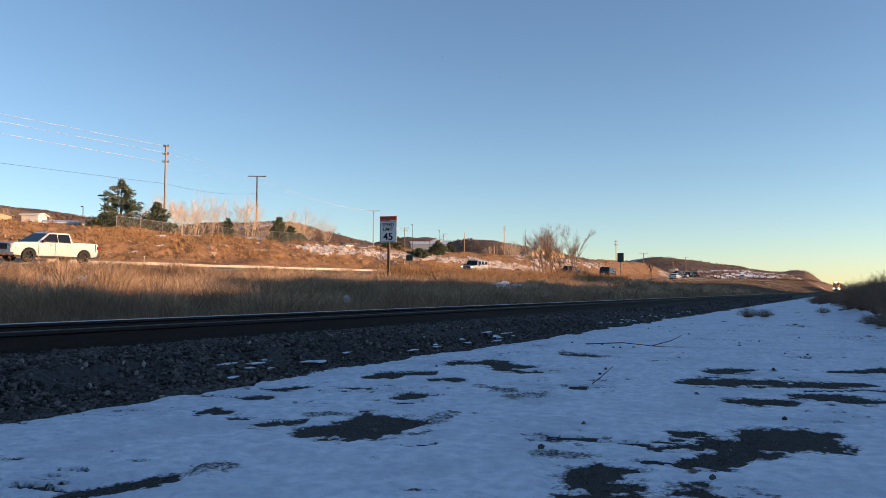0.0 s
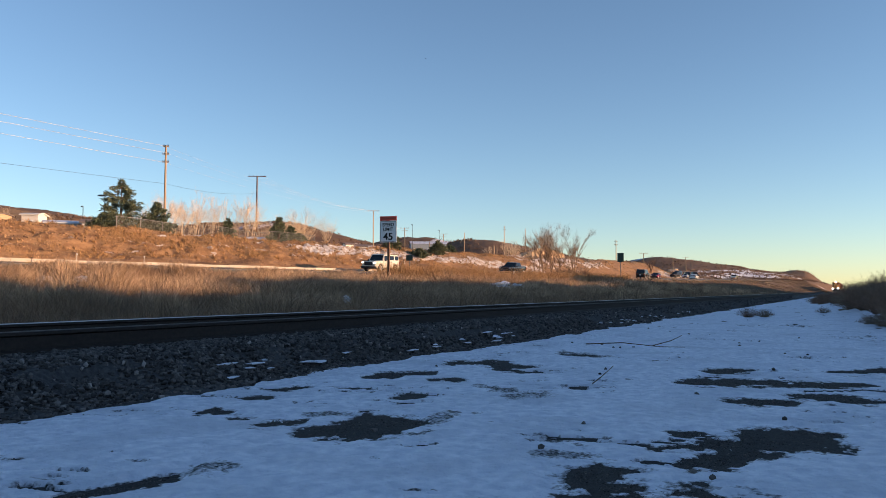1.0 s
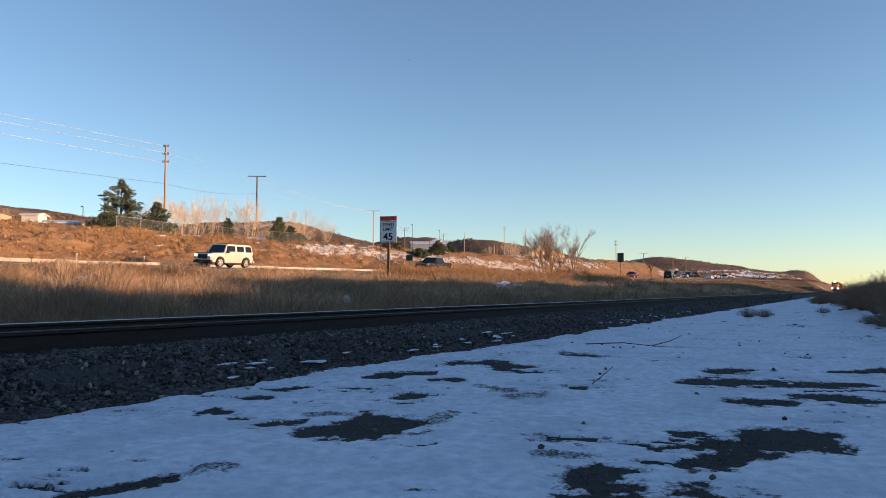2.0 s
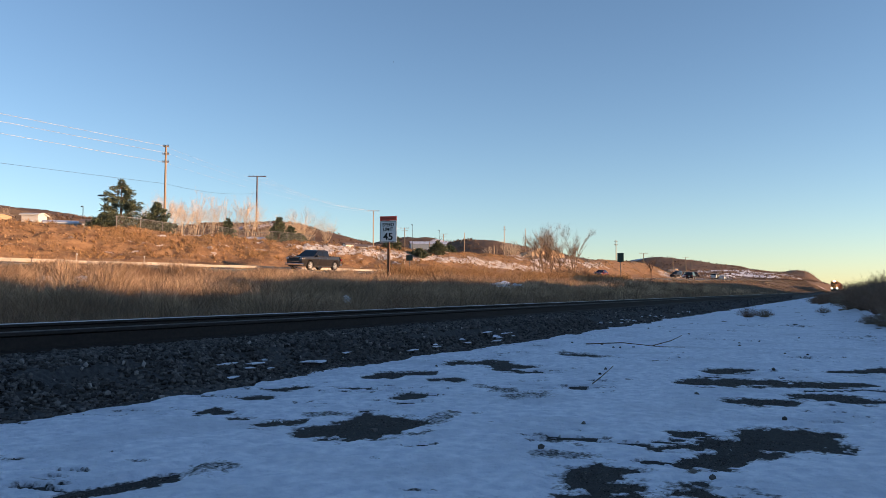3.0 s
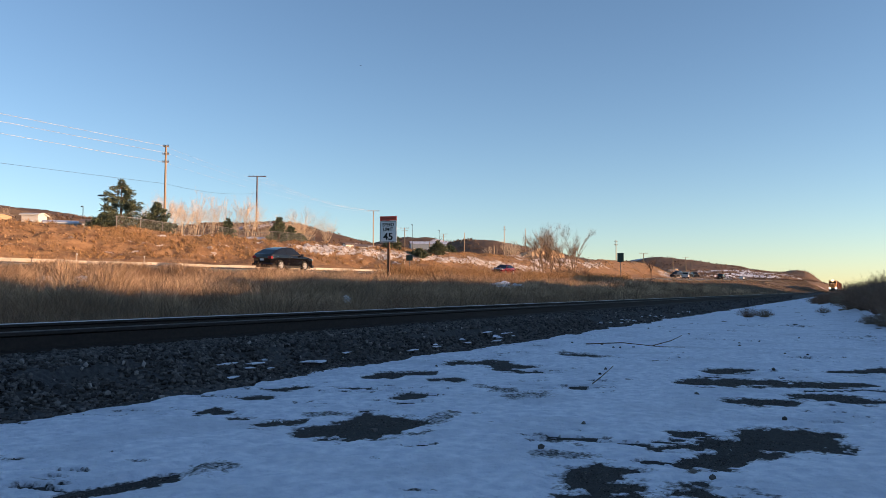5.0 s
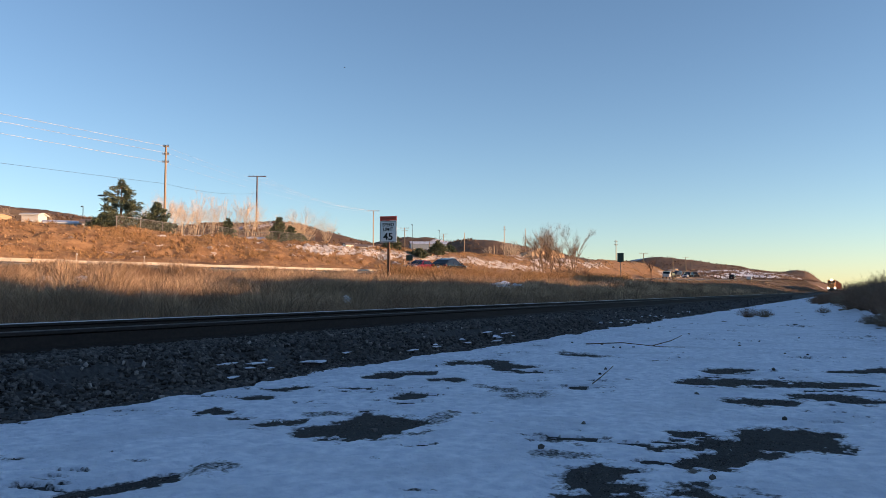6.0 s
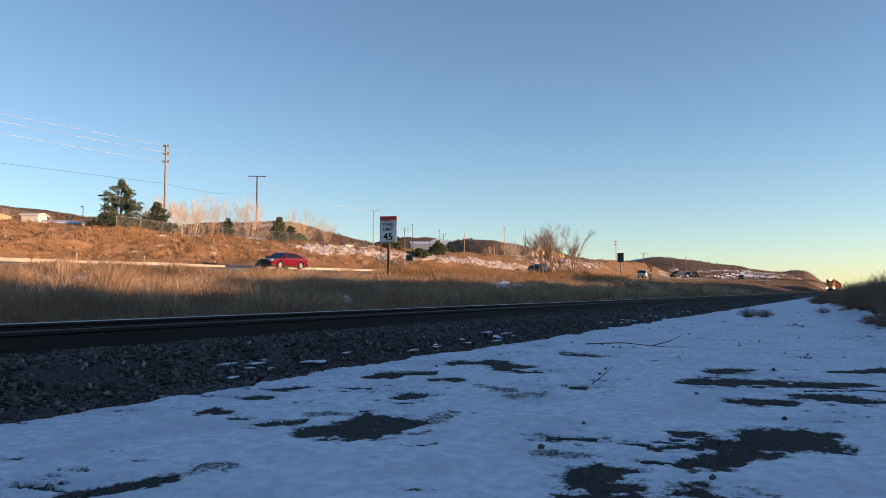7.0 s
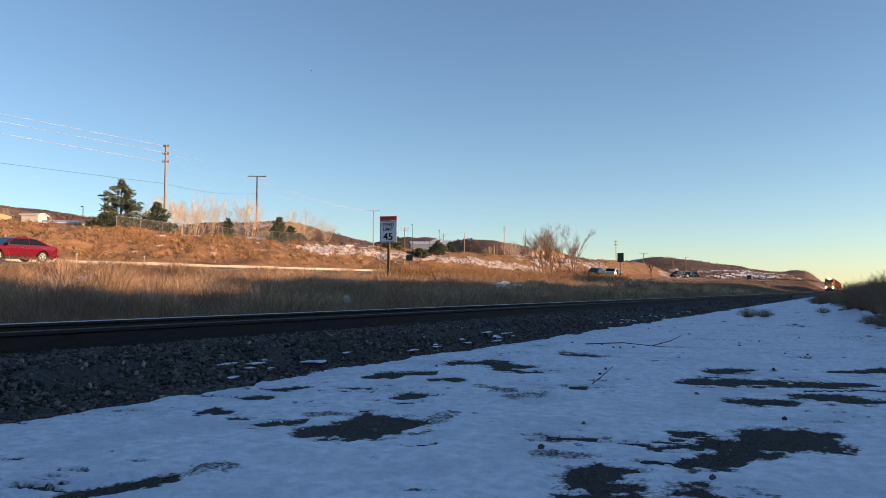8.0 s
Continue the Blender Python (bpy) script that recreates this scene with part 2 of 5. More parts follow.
def land_grid():
    az = np.radians(np.concatenate([np.linspace(-180, -8, 90, False), np.linspace(-8, 64, 520, False), np.linspace(64, 180, 60, False)]))
    r = np.concatenate([[0.001], np.geomspace(0.6, 44, 130, False), np.geomspace(44, 125, 240, False), np.geomspace(125, 4800, 170)])
    A, R = np.meshgrid(az, r, indexing="ij")
    s, p = R * np.cos(A) - 0.37, R * np.sin(A) - 0.21
    v = np.stack([s, p, height(s, p)], -1).reshape(-1, 3)
    na, nr = len(az), len(r)
    i, j = np.meshgrid(np.arange(na), np.arange(nr - 1), indexing="ij")
    i2 = (i + 1) % na
    f = np.stack([i * nr + j, i * nr + j + 1, i2 * nr + j + 1, i2 * nr + j], -1).reshape(-1, 4)
    v = np.concatenate([v, [[0, 0, -0.01]]])
    c = v[f].mean(1)
    cs, cp = c[:, 0], c[:, 1]
    wob = fbm(cs / 3, cp / 3, 3, 6) * 1.5
    idx = np.zeros(len(f), int)
    idx[cp > 9.2] = 1
    idx[cp > 48.5] = 2
    idx[cp > 64 + wob * 6] = 3
    idx[(np.hypot(cs, cp) > 330) & (cp > 60)] = 4
    idx[(cp < -0.6 + 3.0 * sstep(24, 42, cs) + wob * 0.5) & (cs > 14)] = 5
    idx[cp < -9] = 5
    idx[(np.hypot(cs, cp) > 600) & (cp < 60)] = 4
    idx[(cs > 250) & (cs < 1100) & (cp > 48) & (c[:, 2] < 3.5 + 0.022 * cs)] = 6
    return mesh_np("ground", v, f, [M_LOT, M_SOIL, M_EARTH, M_PLATEAU, M_HILL, M_BANK, M_VALLEY], idx, smooth=True)


tagged(new("ground", land_grid()), "snow-flecked valley ground with dry meadow and scrub hills", "ground", kind="structure")


def strip(name, p0, p1, s0, s1, lift, material, label, cat, n=160, kind="structure"):
    ss = np.concatenate([np.linspace(s0, min(200, s1), n), np.linspace(200, s1, 30)[1:]]) if s1 > 200 else np.linspace(s0, s1, n)
    v, f = [], []
    for k, s in enumerate(ss):
        z0, z1 = float(road_h(s, p0)) + lift, float(road_h(s, p1)) + lift
        v += [(s, p0, z0), (s, p1, z1), (s, p0, z0 - 0.3), (s, p1, z1 - 0.3)]
        if k:
            a = 4 * k
            f += [(a - 4, a, a + 1, a - 3), (a - 2, a + 2, a, a - 4), (a - 3, a + 1, a + 3, a - 1)]
    return tagged(new(name, mesh_np(name, v, f, material)), label, cat, kind=kind)


strip("road", 34.4, 47.0, -120, 900, 0.0, M_ROAD, "worn grey asphalt two-way highway", "road")
strip("road_line", 35.2, 35.35, -120, 900, 0.006, M_PAINT, "white painted edge line on the highway", "road marking")
strip("road_line", 46.2, 46.35, -120, 900, 0.006, M_PAINT, "white painted edge line on the highway", "road marking")
strip("road_line", 41.0, 41.12, -120, 900, 0.006, M_YELLOW, "yellow painted centre line on the highway", "road marking")
strip("road_line", 41.4, 41.52, -120, 900, 0.006, M_YELLOW, "yellow painted centre line on the highway", "road marking")


def kerb():
    ob = tagged(empty("kerb"), "pale weathered concrete kerb along the highway", "kerb", kind="structure")
    me = None
    L = 3.0
    for k in range(-6, 26):
        s = k * L + 6
        if k in (24,):
            continue
        if me is None:
            bm = boxed(-L / 2 + 0.02, -0.12, -0.42, L / 2 - 0.02, 0.12, -0.07, bevel=0.02)
            me = part("kerb_stone", bm, M_KERB, ob).data
            o = bpy.data.objects["kerb_stone"]
        else:
            o = new("kerb_stone", me)
            o.parent = ob
        slope = float(road_z(s + 1) - road_z(s - 1)) / 2
        o.matrix_basis = pose(s, 47.2, float(road_h(s, 47.2)) + 0.27 + 0.02 * math.sin(k * 1.7), 0, -math.degrees(math.atan(slope)), 0)
    return ob


kerb()


# ---- railway ----
def ballast_z(p):
    return np.interp(p, [4.3, 4.7, 5.15, 5.35, 8.2, 8.45, 9.6], [-0.06, 0.02, 0.24, 0.275, 0.275, 0.24, -0.1])


def ballast():
    ss = np.concatenate([np.arange(-30, 45, 0.12), np.geomspace(45, 900, 160)])
    pp = np.concatenate([np.arange(4.3, 5.5, 0.08), np.arange(5.5, 8.1, 0.4), np.arange(8.1, 9.7, 0.2)])
    S, P = np.meshgrid(ss, pp, indexing="ij")
    edge = fbm(S / 1.3, P * 0 + 1, 3, 31) * 0.5
    Z = ballast_z(P + edge * (P < 5.1)) + fbm(S / 0.15, P / 0.15, 2, 12) * 0.05
    v = np.stack([S, P, Z], -1).reshape(-1, 3)
    n = len(pp)
    i, j = np.meshgrid(np.arange(len(ss) - 1), np.arange(n - 1), indexing="ij")
    f = np.stack([i * n + j, (i + 1) * n + j, (i + 1) * n + j + 1, i * n + j + 1], -1).reshape(-1, 4)
    return tagged(new("ballast_bed", mesh_np("ballast_bed", v, f, M_BALLAST)), "dark crushed-stone ballast bed of the railway", "ballast", kind="structure")


bed = ballast()
RAIL_TOP = 0.46
GAUGE_P = (6.0, 7.505)


def railway():
    ob = tagged(empty("railway_track"), "single railway track with rusty rails, worn heads and painted sky glint", "railway track", kind="structure")
    prof = [(-0.07, 0), (0.07, 0), (0.07, 0.012), (0.012, 0.03), (0.012, 0.125), (0.036, 0.14), (0.036, 0.165), (0.028, 0.172), (-0.028, 0.172), (-0.036, 0.165), (-0.036, 0.14), (-0.012, 0.125), (-0.012, 0.03), (-0.07, 0.012)]
    ss = np.concatenate([np.arange(-40, 60, 5.0), np.geomspace(60, 1000, 20)])
    n = len(prof)
    for p in GAUGE_P:
        v = [(s, p + a, RAIL_TOP - 0.172 + b) for s in ss for a, b in prof]
        f, idx = [], []
        for k in range(len(ss) - 1):
            for j in range(n):
                j2 = (j + 1) % n
                f.append((k * n + j, k * n + j2, (k + 1) * n + j2, (k + 1) * n + j))
                idx.append(1 if j in (7, 8) else 0)
        # only the far rail carries the painted sky glint
        part("rail", mesh_np("rail", v, f, [M_RAIL, M_RAILTOP if p > 7 else M_RAILDULL], idx), None, ob)
    me = None
    for k in range(-10, 270):
        if me is None:
            o = part("sleeper", boxed(-0.115, -1.3, -0.17, 0.115, 1.3, 0, bevel=0.012), M_TIE, ob)
            me = o.data
        else:
            o = new("sleeper", me)
            o.parent = ob
        o.matrix_basis = pose(k * 0.52, 6.75 + 0.03 * math.sin(k * 2.3), RAIL_TOP - 0.176, 0, 0, math.sin(k * 5.1))
    return ob


railway()


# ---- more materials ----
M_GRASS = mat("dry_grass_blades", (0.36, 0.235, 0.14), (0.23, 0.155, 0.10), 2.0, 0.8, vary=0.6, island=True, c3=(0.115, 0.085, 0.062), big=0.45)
M_STONEPALE = mat("pale_ballast_stone", (0.26, 0.23, 0.21), (0.17, 0.15, 0.14), 18, 0.85, bump=0.004, bump_scale=60, vary=0.5, island=True)
M_CLOD = mat("tan_earth_clod", (0.38, 0.24, 0.13), (0.24, 0.14, 0.075), 4, 0.95, vary=0.5, island=True)
M_POST = mat("dark_sign_post_wood", (0.15, 0.085, 0.05), (0.10, 0.055, 0.035), 6, 0.85, stretch=(5, 5, 0.4))
M_STRAW = mat("pale_straw", (0.70, 0.49, 0.31), (0.50, 0.34, 0.20), 2.0, 0.8, vary=0.4, island=True)
M_WEED = mat("rusty_weed_stems", (0.24, 0.125, 0.07), (0.14, 0.08, 0.05), 2.0, 0.85, vary=0.5, island=True)
M_GRASS2 = mat("orange_brush_blades", (0.46, 0.28, 0.13), (0.32, 0.18, 0.08), 2.0, 0.85, vary=0.45, island=True)
M_SCRUB = mat("brown_scrub_twigs", (0.20, 0.125, 0.085), (0.13, 0.08, 0.055), 1.0, 0.9, vary=0.5, island=True)
M_SCRUB2 = mat("grey_brush_twigs", (0.24, 0.175, 0.12), (0.15, 0.11, 0.08), 1.0, 0.9, vary=0.45, island=True)
M_PALEWOOD = mat("pale_bare_branches", (0.64, 0.50, 0.35), (0.50, 0.38, 0.26), 3, 0.85)
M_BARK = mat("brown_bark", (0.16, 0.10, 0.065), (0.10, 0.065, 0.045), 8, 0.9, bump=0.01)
# Brown bark lightened: low sun put into the colour of the verge trees.
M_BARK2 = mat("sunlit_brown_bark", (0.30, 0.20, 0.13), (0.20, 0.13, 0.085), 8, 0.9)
M_NEEDLE = mat("pine_needles", (0.125, 0.14, 0.075), (0.075, 0.092, 0.05), 2, 0.7, vary=0.5, island=True)
M_POLE = mat("weathered_pole_wood", (0.42, 0.30, 0.19), (0.32, 0.22, 0.14), 5, 0.85, stretch=(4, 4, 0.4))
M_GALV = mat("galvanised_steel", (0.28, 0.27, 0.25), (0.20, 0.19, 0.18), 10, 0.5, 0.6)
M_WIRE = mat("aluminium_wire", (0.75, 0.74, 0.72), None, 10, 0.5, 0.2)
M_DARKMETAL = mat("dark_painted_metal", (0.03, 0.03, 0.032), (0.045, 0.045, 0.046), 20, 0.5, 0.3)
M_SIGNWHITE = mat("reflective_sign_white", (0.74, 0.76, 0.78), (0.68, 0.70, 0.72), 3, 0.5)
M_SIGNRED = mat("sign_red", (0.55, 0.05, 0.035), (0.45, 0.045, 0.03), 3, 0.5)
M_SIGNBAR = mat("faded_sign_lettering", (0.36, 0.045, 0.035), (0.28, 0.04, 0.03), 3, 0.5)
M_BLACK = mat("sign_black", (0.015, 0.015, 0.016), None, 5, 0.6)
M_SIGNBACK = mat("dark_green_sign_sheet", (0.02, 0.045, 0.035), (0.03, 0.05, 0.04), 3, 0.6)
M_TYRE = mat("tyre_rubber", (0.018, 0.018, 0.018), (0.028, 0.026, 0.024), 20, 0.85)
M_RIM = mat("alloy_rim", (0.72, 0.71, 0.69), (0.6, 0.59, 0.58), 10, 0.35, 0.3)
M_GLASS = glass_mat("tinted_window", (0.012, 0.014, 0.017))
M_CHROME = mat("chrome_trim", (0.7, 0.7, 0.7), None, 10, 0.15, 1.0)
M_PLASTIC = mat("black_plastic", (0.02, 0.02, 0.021), None, 20, 0.6)
M_HEADLIGHT = mat("lit_headlight", (1.0, 0.95, 0.85), (1.0, 0.95, 0.85), 5, 0.2, emit=2.2)
M_LENS = mat("headlight_lens", (0.55, 0.56, 0.58), None, 5, 0.1, 0.3)
M_TAIL = mat("red_tail_lens", (0.30, 0.012, 0.02), (0.2, 0.008, 0.014), 5, 0.25)
M_LAMP = mat("train_headlight", (1.0, 0.9, 0.72), (1.0, 0.9, 0.72), 5, 0.2, emit=14)
M_SAND = mat("sandstone_cut", (0.55, 0.38, 0.22), (0.44, 0.29, 0.16), 0.6, 0.95, bump=0.2, bump_scale=1.2, stretch=(0.3, 0.3, 2), c3=(0.36, 0.23, 0.13), big=0.3)
M_ROCK = mat("riprap_rock", (0.40, 0.30, 0.21), (0.28, 0.20, 0.14), 1.5, 0.9, vary=0.4, island=True)
M_WALLWHITE = mat("white_siding", (0.78, 0.75, 0.70), (0.70, 0.67, 0.62), 2, 0.8, stretch=(0.2, 0.2, 6))
M_WALLTAN = mat("tan_siding", (0.55, 0.40, 0.26), (0.47, 0.34, 0.22), 2, 0.8, stretch=(0.2, 0.2, 6))
M_WALLBLUE = mat("grey_blue_metal_siding", (0.26, 0.30, 0.36), (0.21, 0.25, 0.30), 2, 0.6, stretch=(4, 4, 0.2))
M_ROOFSNOW = mat("snowy_roof", (0.62, 0.66, 0.74), (0.5, 0.54, 0.62), 1, 0.7, c3=(0.16, 0.15, 0.15), big=0.4)
M_ROOF = mat("grey_shingle_roof", (0.16, 0.13, 0.12), (0.22, 0.18, 0.16), 3, 0.9)
M_LOCO = mat("orange_locomotive_paint", (0.42, 0.16, 0.04), (0.34, 0.125, 0.03), 2, 0.5, c3=(0.36, 0.14, 0.035), big=0.5)
M_WAGON = mat("weathered_brown_wagon", (0.36, 0.17, 0.09), (0.27, 0.12, 0.07), 1.5, 0.8, vary=0.35)
M_LOCODARK = mat("locomotive_dark_frame", (0.03, 0.03, 0.03), (0.05, 0.045, 0.04), 5, 0.7)
M_BIRD = mat("dark_feathers", (0.03, 0.028, 0.027), None, 20, 0.8)

RNG = np.random.default_rng(7)


def gz(s, p):
    return float(height(s, p))


# ---- snow over the lot ----
# bare patches: start and end of each on the plan, half-width at both ends
BARE_NEAR = [(3.49, 2.7, 3.85, 2.59, 0.22, 0.4), (3.85, 2.59, 4.09, 2.3, 0.4, 0.14), (3.62, 3.13, 3.79, 2.98, 0.11, 0.1), (3.85, 3.79, 3.84, 3.66, 0.17, 0.11), (3.63, 3.39, 3.67, 3.33, 0.1, 0.08), (1.93, 2.7, 2.38, 2.58, 0.03, 0.06), (2.52, 2.68, 2.53, 2.65, 0.03, 0.03), (2.26, 3.61, 2.31, 3.51, 0.05, 0.04), (3.07, 4.5, 3.13, 4.48, 0.05, 0.04), (4.84, 4.08, 5.15, 4.04, 0.13, 0.1), (4.41, 3.99, 4.51, 3.86, 0.09, 0.08)]
BARE_MIDDLE = [(5.97, 3.93, 6.18, 3.85, 0.14, 0.19), (6.2, 3.9, 6.51, 3.64, 0.27, 0.19), (6.07, 3.35, 6.21, 3.18, 0.14, 0.17), (3.67, 4.66, 3.9, 4.52, 0.1, 0.08), (7.62, 3.91, 7.8, 3.44, 0.27, 0.31), (7.49, 3.32, 7.58, 2.92, 0.29, 0.15), (7.17, 3.18, 7.11, 2.95, 0.16, 0.15), (4.55, 2.2, 4.56, 2.14, 0.06, 0.04), (9.22, 3.15, 9.21, 2.81, 0.21, 0.21)]
BARE_FAR = [(6.88, 1.3, 7.26, 0.56, 0.16, 0.31), (7.14, 0.55, 7.45, -0.11, 0.29, 0.11), (7.87, 1.19, 8.29, 0.96, 0.21, 0.17), (8.45, 0.2, 8.99, -0.34, 0.16, 0.21), (6.36, 0.39, 6.47, 0.04, 0.16, 0.29), (5.87, 0.74, 6.08, 0.41, 0.16, 0.11), (6.25, 0.04, 6.4, -0.24, 0.17, 0.11)]
BARE_SIDE = [(4.43, 0.86, 4.52, 0.76, 0.08, 0.05), (4.17, 0.68, 4.55, 0.3, 0.15, 0.33), (4.58, 0.31, 4.85, 0.08, 0.31, 0.1), (3.97, 0.91, 4.15, 0.68, 0.08, 0.11), (3.66, 0.72, 3.89, 0.53, 0.13, 0.14), (3.89, 0.53, 4.13, 0.42, 0.13, 0.08), (3.2, 1.06, 3.35, 0.98, 0.16, 0.19), (3.35, 0.98, 3.49, 0.79, 0.11, 0.05), (3.04, 0.91, 3.23, 0.79, 0.13, 0.17), (2.84, 0.86, 3.1, 0.29, 0.19, 0.19), (3.06, 0.78, 3.19, 0.52, 0.16, 0.15)]
# slushy places where the gravel just shows through
SLUSH = [(3.96, 3.08, 4.14, 2.87, 0.08, 0.09), (3.5, 2.22, 3.8, 2.11, 0.05, 0.07), (2.51, 2.56, 2.59, 2.5, 0.1, 0.13), (5.77, 2.72, 5.64, 2.41, 0.15, 0.14), (5.39, 2.28, 5.57, 2.08, 0.22, 0.16), (3.84, 1.42, 3.85, 1.24, 0.09, 0.06), (3.51, 1.36, 3.65, 1.09, 0.08, 0.08), (4.12, 2.25, 4.41, 2.28, 0.18, 0.13), (9.46, 3.26, 9.08, 2.71, 0.31, 0.31)]
BARE = BARE_NEAR + BARE_MIDDLE + BARE_FAR + BARE_SIDE


def melt_field(s, p, spots):
    """Distance in half-widths to the nearest of the tapered spots; melt runs on across the lot's gentle fall."""
    a, c = s * 0.883 + p * 0.469, (s * 0.469 - p * 0.883) * 2.2
    best = np.full(np.shape(s), 9.0)
    for s0, p0, s1, p1, w0, w1 in spots:
        a0, c0 = s0 * 0.883 + p0 * 0.469, (s0 * 0.469 - p0 * 0.883) * 2.2
        da, dc = s1 * 0.883 + p1 * 0.469 - a0, (s1 * 0.469 - p1 * 0.883) * 2.2 - c0
        t = np.clip(((a - a0) * da + (c - c0) * dc) / (da * da + dc * dc + 1e-9), 0, 1)
        w = w0 + (w1 - w0) * t
        best = np.minimum(best, (np.hypot(a - a0 - t * da, c - c0 - t * dc) - w) / (0.4 * w + 0.05))
    return best


def mound_edge(s, p):
    return -1.2 + 3.0 * sstep(24, 42, s) + fbm(s / 1.5, p / 1.5, 3, 77) * 2.2


def snow_state(s, p):
    """Depth of the snow, and how far it has thinned to slush (0 to 1)."""
    r = np.hypot(s, p) + 1e-6
    d = 0.022 + 0.016 * fbm(s / 0.40, p / 0.40, 4, 41) + 0.020 * fbm(s / 0.12, p / 0.12, 3, 17) + 0.007 * fbm(s / 0.045, p / 0.045, 2, 19) + 0.025 * fbm(s / 2.8, p / 2.8, 3, 5)
    q = melt_field(s, p, BARE) + 0.45 + fbm(s / 0.26, p / 0.26, 4, 55) * 3.4 + fbm(s / 0.07, p / 0.07, 3, 71) * 2.2
    d = d * (0.25 + 0.75 * sstep(0.2, 3.0, q)) - 0.045 * (1 - sstep(-0.5, 0.3, q))
    slush = melt_field(s, p, SLUSH) + fbm(s / 0.12, p / 0.12, 3, 56) * 2.5
    thin = np.maximum(0.64 * (1 - sstep(-0.2, 2.0, q)), 0.60 * (1 - sstep(-1.0, 1.6, slush)))
    along, across = s * 0.906 + p * 0.423, p * 0.906 - s * 0.423
    speck = fbm(along / 0.09, across / 0.26, 3, 90) + 0.9 * fbm(s / 1.0, p / 1.0, 3, 91)
    d = d - 0.05 * sstep(0.31, 0.40, speck) * sstep(2, 3.5, r)
    thin = np.maximum(thin, 0.62 * sstep(0.20, 0.36, speck) * (r < 22))
    toe = 4.72 + fbm(s / 0.9, s * 0 + 2, 4, 60) * 0.45 + fbm(s / 0.12, p / 0.1, 2, 61) * 0.12
    d = np.where(p > toe - 0.25, d - sstep(toe - 0.25, toe + 0.1, p) * 0.16, d)
    edge = mound_edge(s, p)
    d = np.where(s > 14, d - sstep(edge - 1.0, edge - 1.6, p) * 0.2, d)
    return np.where(s < 0, np.maximum(d, 0.01), d), np.where(s < 0, 0.0, thin)


def snow_depth(s, p):
    return snow_state(s, p)[0]


def snow_sheet():
    az = np.radians(np.concatenate([np.linspace(-180, -6, 110, False), np.linspace(-6, 64, 900, False), np.linspace(64, 180, 80)]))
    r = np.concatenate([np.geomspace(0.02, 2.4, 40, False), np.geomspace(2.4, 16, 330, False), np.geomspace(16, 260, 110)])
    A, R = np.meshgrid(az, r, indexing="ij")
    s, p = R * np.cos(A), R * np.sin(A)
    d, thin = snow_state(s, p)
    z = height(s, p) + d
    nr = len(r)
    i, j = np.meshgrid(np.arange(len(az) - 1), np.arange(nr - 1), indexing="ij")
    f = np.stack([i * nr + j, i * nr + j + 1, (i + 1) * nr + j + 1, (i + 1) * nr + j], -1).reshape(-1, 4)
    v = np.stack([s, p, z], -1).reshape(-1, 3)
    mound = mound_edge(v[:, 0], v[:, 1]) - 1.8
    okv = (v[:, 1] < 5.0) & ((v[:, 1] > mound) | (v[:, 0] < 14)) & (v[:, 1] > -9)
    f = f[okv[f].all(1)]
    used, inv = np.unique(f, return_inverse=True)
    me = mesh_np("snow_cover", v[used], inv.reshape(-1, 4), M_LOTSNOW, smooth=True)
    at = me.attributes.new("thin", "FLOAT", "POINT")
    at.data.foreach_set("value", thin.reshape(-1)[used].astype(np.float32))
    return me


tagged(new("snow_cover", snow_sheet()), "trodden patchy snow with bare gravel showing through", "snow", kind="structure")


def snow_lumps(name, s0, s1, p0, p1, bias, label, ds=0.5, dp=0.25, seed=3, scale=(5, 2.0), band=None):
    """Thin drifts lying on sloping ground where noise leaves them."""
    S, P = np.meshgrid(np.arange(s0, s1, ds), np.arange(p0, p1, dp), indexing="ij")
    d = fbm(S / scale[0], P / scale[1], 4, seed) + bias
    if band:
        d = d - 0.16 * (P - np.interp(S, *band)) ** 2
    edge = np.minimum(np.minimum(S - s0, s1 - S) / 6, np.minimum(P - p0, p1 - P) / 2)
    d = np.minimum(d, edge - 0.1)
    v = np.stack([S, P, height(S, P) + np.clip(d, -0.2, 0.12) * 0.9], -1).reshape(-1, 3)
    n = S.shape[1]
    i, j = np.meshgrid(np.arange(S.shape[0] - 1), np.arange(n - 1), indexing="ij")
    f = np.stack([i * n + j, (i + 1) * n + j, (i + 1) * n + j + 1, i * n + j + 1], -1).reshape(-1, 4)
    f = f[(d.reshape(-1)[f] > -0.03).any(1)]
    used, inv = np.unique(f, return_inverse=True)
    return tagged(new(name, mesh_np(name, v[used], inv.reshape(-1, 4), M_OLDSNOW, smooth=True)), label, "snow", kind="stuff")


snow_lumps("snow_drift", 140, 206, 55, 100, -0.06, "patchy wind-packed snow on the embankment", 0.5, 0.35, 5, (5, 2.2))
BAND = ([74, 84, 92, 103, 115, 125, 142], [58.2, 58.4, 59.3, 58.4, 57.2, 56.4, 54.8])
snow_lumps("snow_drift", 72, 146, 52, 66, 0.34, "crusted snow over the rubble bank", 0.3, 0.14, 5, (2.4, 0.7), band=BAND)
snow_lumps("snow_drift", 95, 140, 61, 100, -0.06, "patchy snow on the bank top", 0.5, 0.35, 25, (5, 2.2))
snow_lumps("snow_drift", 20, 95, 53, 60, -0.25, "thin snow streaks on the orange earth bank", 0.2, 0.14, 9, (2.2, 0.45))
snow_lumps("snow_drift", 10, 110, 25, 33, -0.17, "snow remnants in the roadside grass", 0.25, 0.16, 15, (1.3, 0.6))
